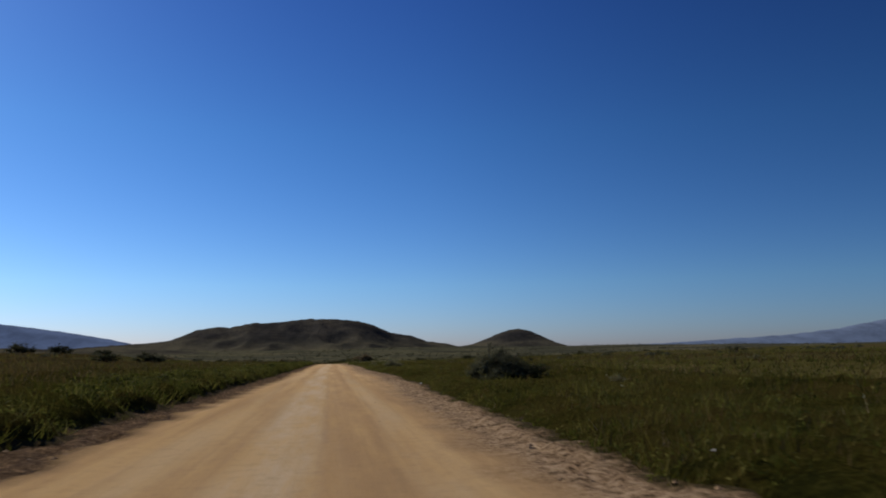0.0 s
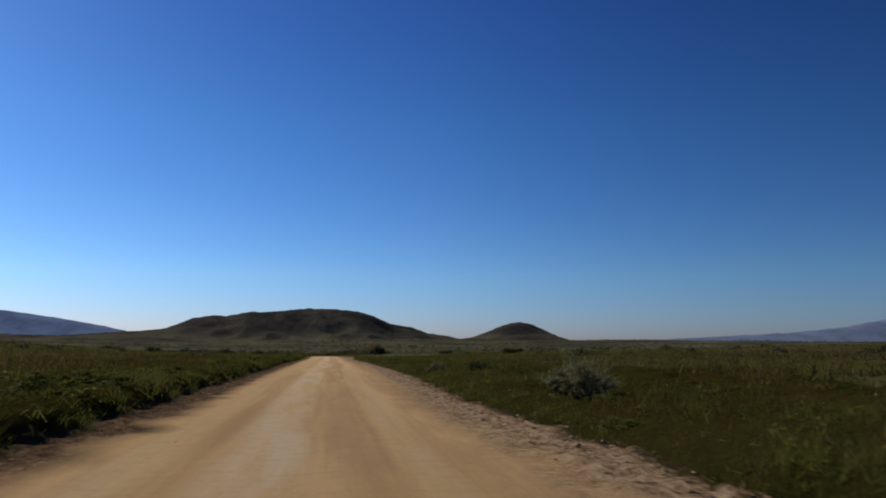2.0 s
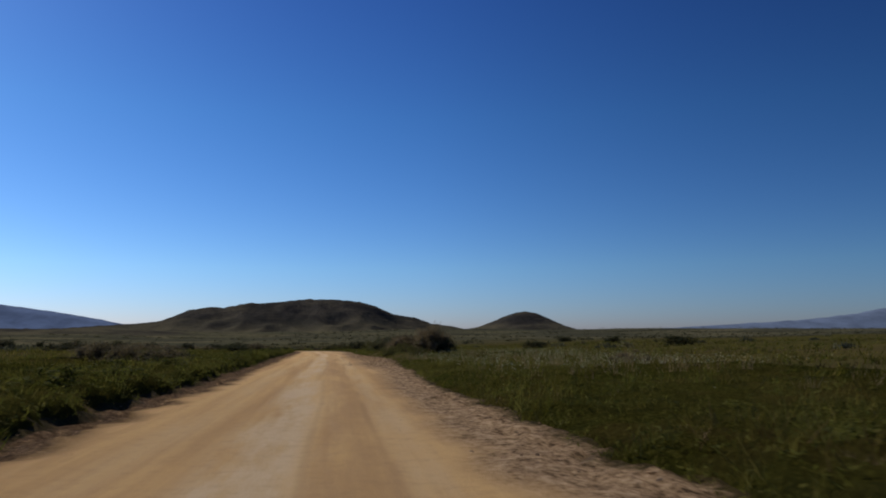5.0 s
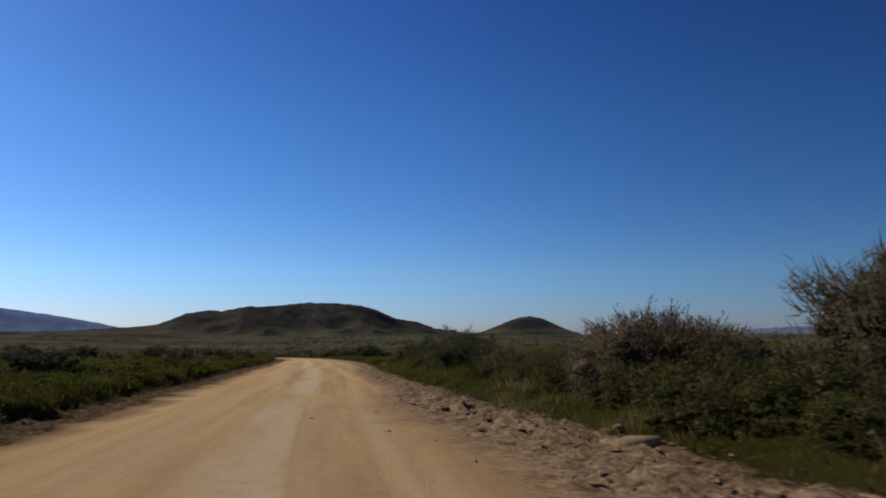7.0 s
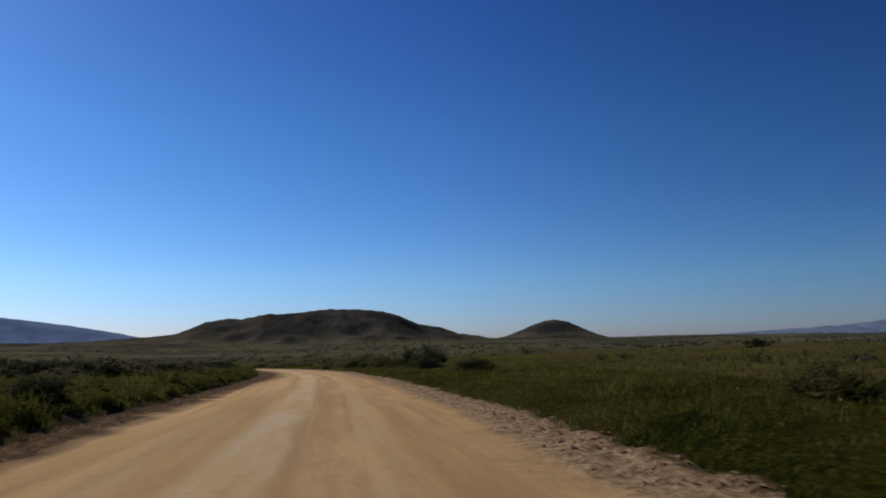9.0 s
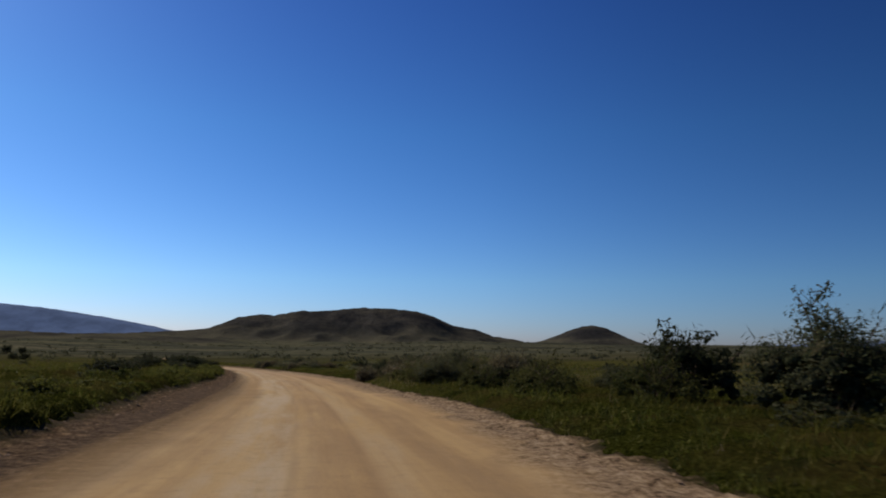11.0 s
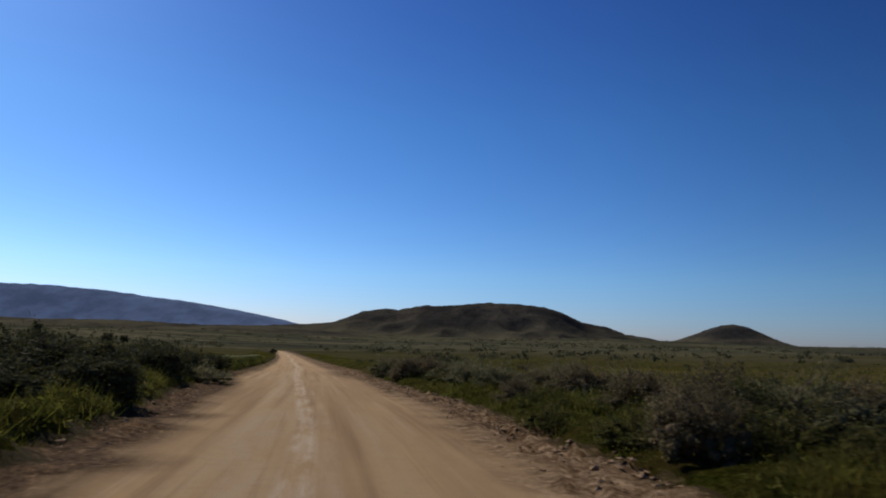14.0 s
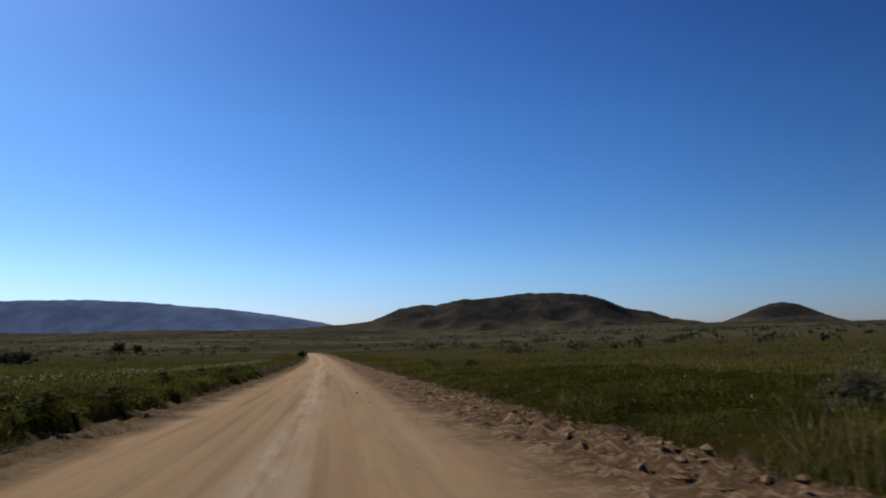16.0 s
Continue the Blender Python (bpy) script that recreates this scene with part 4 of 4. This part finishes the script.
def plant(proto, spots, group, first):
    """Sets a bush on the land at each spot of (x, y, height, width); the first spot takes the bush that was built."""
    for x, y, h, w in spots:
        z = float(land_z(x, y)) - 0.03
        m = Matrix.Translation((x, y, z)) @ Matrix.Rotation(random.uniform(0, 6.28), 4, "Z") @ Matrix.Diagonal((w / 1.2, w / 1.2, h / 1.1, 1))
        if first:
            proto.matrix_basis = m
            ob, first = proto, False
        else:
            ob = copy_thing(proto, m)
            ob.scale = (w / 1.2, w / 1.2, h / 1.1)
        tagged(ob, group=group)


GREEN = [(6.9, 234.2, 2.4, 2.8), (7.8, 236.7, 1.8, 2.6), (9.0, 241.1, 1.6, 2.8), (10.0, 246.1, 1.6, 2.8),
        (8, 221, 1.7, 3.4), (8.6, 238.5, 1.9, 3.4), (6.1, 243.5, 1.8, 3), (8, 246, 2.1, 3), (6.1, 246.9, 2, 3),
        (6.6, 249.4, 2.1, 2.6), (8, 251.2, 2.3, 3), (8.8, 252, 2.5, 4.6), (6.8, 338.6, 1.1, 3),
        (2.9, 342, 1.3, 2.2), (-0.6, 342.9, 1.3, 2.2), (0.4, 348.3, 1.7, 2.8), (-1, 358.9, 1.5, 2.4)]
DARK_SOUTH = [(8.0, 31.4, 1.15, 2.2), (6.9, 92.0, 0.9, 1.4), (-22.5, 100, 2, 4.2), (-28, 102, 1.7, 3.6), (-62, 148, 3, 5), (-57, 152, 2.8, 5.5),
        (-52, 158, 2.7, 5), (-47, 168, 2.2, 5), (-7.9, 179.6, 1, 3), (39, 223, 1.7, 4), (28, 245, 1.5, 4), (60, 300, 1.8, 4), (7, 301, 1.5, 3),
        (-17.1, 303.1, 1.6, 3.6), (-24.2, 307, 1.7, 4), (-16.7, 307.1, 1.7, 3.6), (-23.1, 309.9, 1.7, 4), (-15.9, 311, 1.7, 3.6),
        (-21.8, 312.8, 1.7, 4)]
DARK_MIDDLE = [(-14.9, 315, 1.5, 3.4), (5.2, 315, 1.6, 2.6), (-20.5, 316.7, 1.6, 4), (2.3, 340.8, 1.8, 3.2), (-15.8, 345, 1.2, 2.8), (-19, 355, 1.3, 3),
        (-17.6, 364.6, 1.2, 2.6), (-22.5, 368, 1.4, 3.2), (-24.5, 379, 1.4, 3.2), (-21.2, 380.1, 1.6, 2.6), (-23.6, 391.8, 1.3, 2.6),
        (-24.8, 393, 1.7, 2.6), (-25.5, 393.5, 1.2, 2.6), (-25, 398.4, 1.2, 2.4), (-26, 399.1, 1.4, 2.8), (80, 400, 2.4, 5),
        (-31.8, 402.8, 1.9, 3.2), (-24.4, 405.3, 1, 1.5), (-27.3, 406.3, 1.1, 2.4)]
DARK_NORTH = [(-2.4, 408.4, 1.4, 4), (-30.2, 411.9, 1.6, 3), (-31.7, 414.8, 2, 2.7), (-30.6, 415.9, 1.4, 2.6), (-28.6, 416.6, 1.4, 2.2),
        (-29.2, 418, 1.6, 2.1), (-29.6, 419.6, 1.3, 2.2), (-31.8, 421.9, 1.2, 2.4), (-30.6, 423.5, 1.3, 2.4), (4.6, 425, 1.3, 3),
        (-31.2, 427.5, 1.2, 2.2), (-35.3, 430.1, 1.6, 3), (-32.6, 432.5, 1, 2), (-37.9, 442.7, 1, 2.2), (-22.3, 449.7, 1.9, 3.8),
        (-21, 450.8, 1.7, 3), (-119, 566, 3.4, 4), (-124, 569, 3, 4), (-91.5, 634, 2.2, 3.2)]
DARK = DARK_SOUTH + DARK_MIDDLE + DARK_NORTH
BROWN_SOUTH = [(7.2, 228, 1.6, 2.4), (7.6, 233, 1.5, 2.2), (7.3, 244.6, 2.4, 3.4), (7.7, 247.8, 2.4, 3.2),
        (9.9, 254.5, 2.5, 4.2), (8.8, 257, 1.9, 2.6), (2, 339.8, 1.5, 2.6), (1.2, 348.9, 1.4, 2.6), (-1.8, 351.1, 1.2, 2.8), (1.6, 351.9, 1.1, 2)]
BROWN_NORTH = [(-0.6, 352.8, 1.5, 2.4), (0.4, 353.2, 1.2, 2.6), (-2.2, 366, 1.4, 2.5), (2.5, 385, 1.3, 3), (-11.4, 405.3, 1.2, 2.4),
        (-10.2, 405.4, 1.3, 2.6), (-12.3, 406.3, 1.6, 2.8), (-13.4, 408.2, 1.4, 2.6), (-14.2, 415.2, 1.2, 2.4), (-15.4, 421.2, 1, 2.2),
        (-21.3, 429.3, 1.3, 2.2), (-23.4, 435.7, 1.2, 1.6)]
BROWN = BROWN_SOUTH + BROWN_NORTH
HEDGE_SOUTH = [(5.2, 232.5, 1.3, 1.9), (5.6, 234.6, 1.8, 2.2), (5.0, 236.7, 1.3, 1.7), (5.5, 239.0, 1.4, 1.9), (4.9, 241.2, 1.2, 1.6), (6.3, 205.0, 1.7, 2.2), (5.9, 207.6, 1.6, 2.2), (6.6, 199, 1.1, 2), (5.9, 203.5, 1.2, 2), (5.2, 206, 1.2, 2), (6.9, 208, 1.3, 2.2), (5.6, 209.5, 1.3, 2.2), (5.6, 213, 1.3, 2.2),
        (8.4, 213, 2, 2.6), (7.4, 213, 1.5, 2.4), (6.4, 217, 1.2, 2), (5.5, 218, 1.1, 2), (5.5, 223, 1.1, 2), (6.8, 224, 1.4, 2.2),
        (7.9, 226, 1.5, 2.6), (11.5, 226, 1.7, 3.4), (8.3, 230, 1.4, 2.4), (6.2, 231, 1.1, 1.9), (6.4, 236, 1.3, 2.1), (12.5, 236, 1.8, 3.6)]
HEDGE_NORTH = [(-15.7, 404.8, 0.65, 1.0), (-14.6, 402.0, 0.7, 1.4), (-13.2, 400.8, 0.8, 1.6), (-12.4, 404.1, 1.1, 1.4), (-12.4, 399.4, 0.75, 1.4), (-15.6, 408.0, 0.75, 1.3), (-1.7, 343.9, 1.0, 1.6), (-2.5, 347.4, 0.8, 1.4), (-0.9, 343.2, 1.2, 1.7), (5.3, 243.2, 1.7, 2.2), (5.0, 245.4, 1.9, 2.2), (5.2, 247.8, 1.7, 2.0), (4.5, 249.4, 1.15, 1.3), (6.9, 242, 1.4, 2.2), (6.5, 249, 1.3, 2.2), (7.2, 256, 1.4, 2.2), (7.2, 261, 1.2, 2), (8.4, 266, 1.2, 2.2), (4.6, 318, 1.2, 2.2),
        (3.6, 327, 1.3, 2.2), (1.6, 331, 1, 1.8), (2, 333, 1.3, 2.3), (0.6, 338, 1, 1.8), (-0.3, 343, 1.1, 2), (1.6, 345, 1.3, 2.3),
        (-1.6, 349, 1.2, 2.2), (-2, 355, 1.1, 2), (-2.8, 357, 1, 1.8), (-19.4, 425, 0.9, 2), (-20.2, 428.9, 0.9, 2.2)]
HEDGE = HEDGE_SOUTH + HEDGE_NORTH
GREY = [(9.6, 25.4, 0.55, 0.95), (5.5, 72.9, 1.35, 1.9), (6.0, 74.2, 1.15, 1.6), (4.7, 90.8, 0.9, 1.1), (-3.3, 359.8, 1, 1.8), (-3.1, 362.8, 1, 1.8), (-6.3, 390, 1, 2), (-12.1, 402.5, 1.1, 2),
        (-5.4, 409.1, 1.2, 3), (-16.7, 417.8, 1.1, 1.8), (-17.9, 419.7, 1.1, 1.8), (-28.4, 420.1, 0.8, 2.4), (-14.4, 421.1, 1.2, 1.8),
        (-19.4, 426.7, 0.9, 1.6), (-21, 429.6, 0.9, 1.8), (-18, 430.6, 1.1, 1.8), (-18.9, 431.6, 1.1, 1.8), (-22, 432.3, 0.8, 1.7),
        (-20.1, 432.5, 1.1, 1.8), (-23.5, 434.6, 1.2, 1.8), (-18.8, 436.1, 1.1, 2), (-24, 443, 0.9, 1.6), (-24.9, 444.9, 0.8, 1.6),
        (-25.6, 457.8, 1.2, 1.8)]


def taller(spots, y0, y1, by):
    return [(x, y, h * by, w * (1 + (by - 1) * 0.5)) if y0 < y < y1 else (x, y, h, w) for x, y, h, w in spots]


GREEN, BROWN = taller(taller(GREEN, 318, 370, 1.3), 232, 263, 1.1), taller(taller(taller(BROWN, 318, 370, 1.3), 409, 440, 1.2), 232, 263, 1.08)
HEDGE, GREY, DARK = taller(taller(taller(HEDGE, 318, 370, 1.3), 398, 424, 1.25), 236, 263, 1.12), taller(GREY, 400, 440, 1.35), taller(DARK, 378, 436, 1.2)

GREEN += [(6.3, 323.7, 2.95, 3.8), (5.8, 230.5, 2.0, 3.0), (0.3, 347.1, 1.7, 3.2), (-1.0, 345.4, 1.7, 2.0), (-0.2, 346.3, 1.6, 2.0)]
DARK += [(-3.0, 357.5, 1.5, 2.2), (-10.0, 225.2, 1.5, 3.2), (-6.6, 229.6, 0.95, 1.9), (-7.8, 270.7, 1.15, 1.6), (-8.4, 259.0, 1.05, 1.8), (-3.6, 355.6, 1.4, 2.3), (-2.4, 355.2, 1.35, 2.0), (9.3, 206.2, 2.2, 3.0), (5.1, 328.4, 2.8, 2.9), (2.0, 339.8, 1.5, 2.7), (-6.2, 399.3, 1.6, 2.4), (-21.0, 456.6, 1.8, 4.0), (-24.6, 393.3, 1.9, 2.6), (-38.9, 445.2, 0.9, 2.5), (-12.9, 402.7, 1.2, 1.8), (-11.8, 402.9, 1.1, 2.0), (-24.6, 405.6, 1.35, 2.0), (-24.9, 403.0, 1.0, 1.6)]
TALL = [(8.7, 206.6, 3.35, 3.7), (6.7, 211.9, 2.55, 3.6), (8.3, 212.8, 2.4, 3.2), (-20.5, 430.2, 1.6, 2.2), (-21.5, 429.0, 1.4, 1.6)]
BROWN += [(-7.4, 175.6, 1.25, 2.6), (-9.2, 177.0, 1.3, 2.4), (-11.5, 180.5, 1.4, 2.8), (-4.4, 354.8, 0.65, 1.3), (-4.2, 356.8, 1.15, 1.6), (-2.9, 353.3, 1.3, 1.5), (-4.2, 353.7, 1.3, 1.6), (-13.4, 404.1, 1.1, 2.0), (-22.8, 443.1, 1.6, 2.3), (-14.1, 400.6, 1.35, 1.5), (-23.3, 435.7, 1.5, 1.6), (-16.2, 411.5, 1.0, 1.5)]


def halves(spots, protos, group):
    for i, p in enumerate(protos):
        plant(p, spots[i::len(protos)], group, True)


halves(GREEN, [make_bush("bush", s, M_BUSH, "tall dark green leafy bush with upright shoots beside the road", "bush", 20, 150, 70, 0.020, 24, 900) for s in (101, 102, 103)], "green roadside bushes")
halves(DARK, [make_bush("bush", s, M_DARK, "rounded dense dark bush standing in the field", "bush", 12, 80, 30, 0.039, 3, 300) for s in (111, 112, 113)], "dark field bushes")
halves(BROWN, [make_bush("bush", s, M_BROWN, "brownish half-dry twiggy bush with feathery shoots", "bush", 22, 115, 44, 0.020, 16, 1200) for s in (121, 122, 123)], "dry roadside bushes")
halves(GREY, [make_bush("scrub", s, M_GREYB, "low grey-green scrub at the edge of the growth", "scrub", 14, 75, 48, 0.0225, 12, 900) for s in (131, 132)], "grey scrub")

plant(make_bush("bush", 126, M_TAN, "tall tan half-dry bush with feathery upright shoots beside the road", "bush", 30, 160, 100, 0.013, 40, 5000), TALL, "dry roadside bushes", True)
plant(make_bush("bush", 105, M_SAGE, "broad grey-green rounded bush standing in the grass", "bush", 20, 150, 90, 0.022, 8, 600), [(6.7, 31.0, 1.75, 2.7)], "green roadside bushes", True)

halves(HEDGE, [make_bush("bush", s, M_HEDGE, "ragged green bush in the thicket along the road", "bush", 14, 72, 46, 0.0235, 14, 500) for s in (151, 152)], "roadside thicket")

BAND = []
rng3 = np.random.RandomState(29)
while len(BAND) < 46:
    y, lat = rng3.uniform(215, 345), -rng3.uniform(9, 46)
    BAND.append((float(road_x(y)) + lat, y, rng3.uniform(1.1, 1.9), rng3.uniform(2.4, 4.6)))
plant(make_bush("tree", 181, M_DARK, "dark rounded tree far across the plain", "tree", 8, 90, 40, 0.032, 2, 300), [(-223.8, 775.7, 7.4, 7.0), (-215.4, 776.8, 5.8, 5.6)], "far trees", True)
halves(BAND, [make_bush("bush", s, mt, "low wide dark bush in a belt of scrub across the field", "bush", 10, 60, 34, 0.038, 2, 300) for s, mt in ((161, M_DARK), (162, M_BROWN))], "belt of scrub")

# leafy mounds that edge the growth along the road
VERGE = []
rng4 = np.random.RandomState(37)
for y in np.arange(2, 500, 3.1):
    y = float(y + rng4.uniform(-1.2, 1.2))
    if rng4.uniform() < 0.9 and not 394 < y < 411:
        VERGE.append((float(road_x(y) - growth_edge(road_x(y) - 4, y, -1.0)) - 0.95 - rng4.uniform(0, 1.3), y, rng4.uniform(0.45, 0.95), rng4.uniform(1.3, 2.5)))
    if rng4.uniform() < 0.4:
        VERGE.append((float(road_x(y) + growth_edge(road_x(y) + 4, y, 1.0)) + 0.7 + rng4.uniform(0, 3.0), y, rng4.uniform(0.3, 0.58), rng4.uniform(0.8, 1.6)))
halves(VERGE, [make_bush("shrub", s, M_HERB, "knee-high leafy green mound at the edge of the road", "shrub", 5, 30, 32, 0.048, 0, 130) for s in (171, 172, 173)], "green verge mounds")

# small shrubs strewn over both fields
rng2 = np.random.RandomState(17)
SHRUBS = []
while len(SHRUBS) < 66:
    y, lat = rng2.uniform(20, 640), rng2.choice([-1, 1]) * (8 + 75 * rng2.uniform() ** 1.5)
    x = float(road_x(y)) + lat
    h = rng2.uniform(0.45, 0.95) * (1.0 + abs(lat) / 120)
    SHRUBS.append((x, y, h, h * rng2.uniform(1.6, 2.8)))
halves(SHRUBS, [make_bush("shrub", s, mt, lb, "shrub", 7, 28, 34, 0.05, 0, 200) for s, mt, lb in (
    (141, M_BUSH, "small dark green shrub in the field"), (142, M_GREYB, "small grey-green shrub in the field"), (143, M_BROWN, "small brown dry shrub in the field"), (144, M_BUSH, "small dark green shrub in the field"))], "field shrubs")


# ---- stones and clods ----
def lump(seed):
    """A small broken clod of eight faces."""
    r = np.random.RandomState(seed)
    v = np.array([(0.5, 0, 0), (0, 0.5, 0), (-0.5, 0, 0), (0, -0.5, 0), (0, 0, 0.42), (0, 0, -0.3)]) * r.uniform(0.7, 1.3, (6, 1)) + r.normal(0, 0.07, (6, 3))
    f = np.array([(0, 1, 4), (1, 2, 4), (2, 3, 4), (3, 0, 4), (1, 0, 5), (2, 1, 5), (3, 2, 5), (0, 3, 5)])
    return v, f


def clods(k, y0, y1, side, small, large):
    shapes = [lump(s) for s in range(6)]
    y = rng.uniform(y0, y1, k)
    mid = road_x(y)
    lat = side * (growth_edge(mid + side * 4, y, side + 0 * y) + 0.15 - np.abs(rng.normal(0, 0.75, k)) * (np.interp(y, [178, 187, 212, 222, 430, 441, 475], [1, 1.6, 1.6, 1, 1, 1.6, 1.6]) if side > 0 else 1.0))
    tilt = (road_x(y + 1) - road_x(y - 1)) / 2
    x, y = mid + lat / np.sqrt(1 + tilt ** 2), y - lat * tilt / np.sqrt(1 + tilt ** 2)
    out = []
    row = np.clip(np.searchsorted(ys, (y + lat * tilt / np.sqrt(1 + tilt ** 2))), 0, len(ys) - 1)
    z = PZ[row, np.clip(np.searchsorted(lats, lat), 0, len(lats) - 1)] - 0.01
    size = small + (large - small) * rng.uniform(0, 1, len(x)) ** 2.2
    for i in range(len(x)):
        v, f = shapes[i % 6]
        a = rng.uniform(0, 6.283)
        ca, sa = math.cos(a), math.sin(a)
        w = v * size[i] * np.array([1.3, 0.95, 0.6])
        out.append((np.stack([w[:, 0] * ca - w[:, 1] * sa + x[i], w[:, 0] * sa + w[:, 1] * ca + y[i], w[:, 2] + z[i]], 1), f))
    return join(out)


clod = stuff("clods", [clods(5500, -4, 490, 1, 0.02, 0.10), clods(2200, 395, 480, 1, 0.03, 0.14), clods(700, 436, 478, 1, 0.04, 0.17), clods(450, 186, 216, 1, 0.05, 0.2), clods(500, 398, 436, 1, 0.05, 0.15), clods(2600, 183, 265, 1, 0.03, 0.15), clods(700, 40, 110, 1, 0.03, 0.13),
    clods(2600, -4, 490, -1, 0.02, 0.08), clods(1100, 318, 420, -1, 0.03, 0.12)], M_STONE, "loose crumbled earth clods and gravel along the road edge", "clods")
clod.data.polygons.foreach_set("use_smooth", np.zeros(len(clod.data.polygons), bool))


def stone(x, y, size, mat, label, seed):
    v, f = ball(seed, 0.38, 0.55)
    ob = mesh_object("stone", v * np.array([1.2, 0.9, 0.9]), f, mat)
    b = ob.modifiers.new("worn", "BEVEL")
    b.width, b.segments = 0.04, 1
    ob.matrix_basis = Matrix.Translation((x, y, float(land_z(x, y) + cover_z(x, y)) + size * 0.22 + 0.06)) @ Matrix.Rotation(seed, 4, "Z") @ Matrix.Diagonal((size, size, size, 1))
    return tagged(ob, label, "stone", "stones by the road")


for i, (x, y, s) in enumerate([(3.98, 7.8, 0.135), (3.92, 34.6, 0.125), (4.25, 91.8, 0.125)]):
    stone(x, y, s, M_WHITE, "whitish stone lying in the grass by the road", 70 + i)
for i, (x, y, s) in enumerate([(3.55, 53.4, 0.24), (3.7, 51.2, 0.18), (4.0, 205.5, 0.45), (4.3, 207.2, 0.3), (3.4, 245.9, 0.42), (3.75, 247.6, 0.28)]):
    stone(x, y, s, M_STONE, "rounded brown earth lump on the road shoulder", 80 + i)
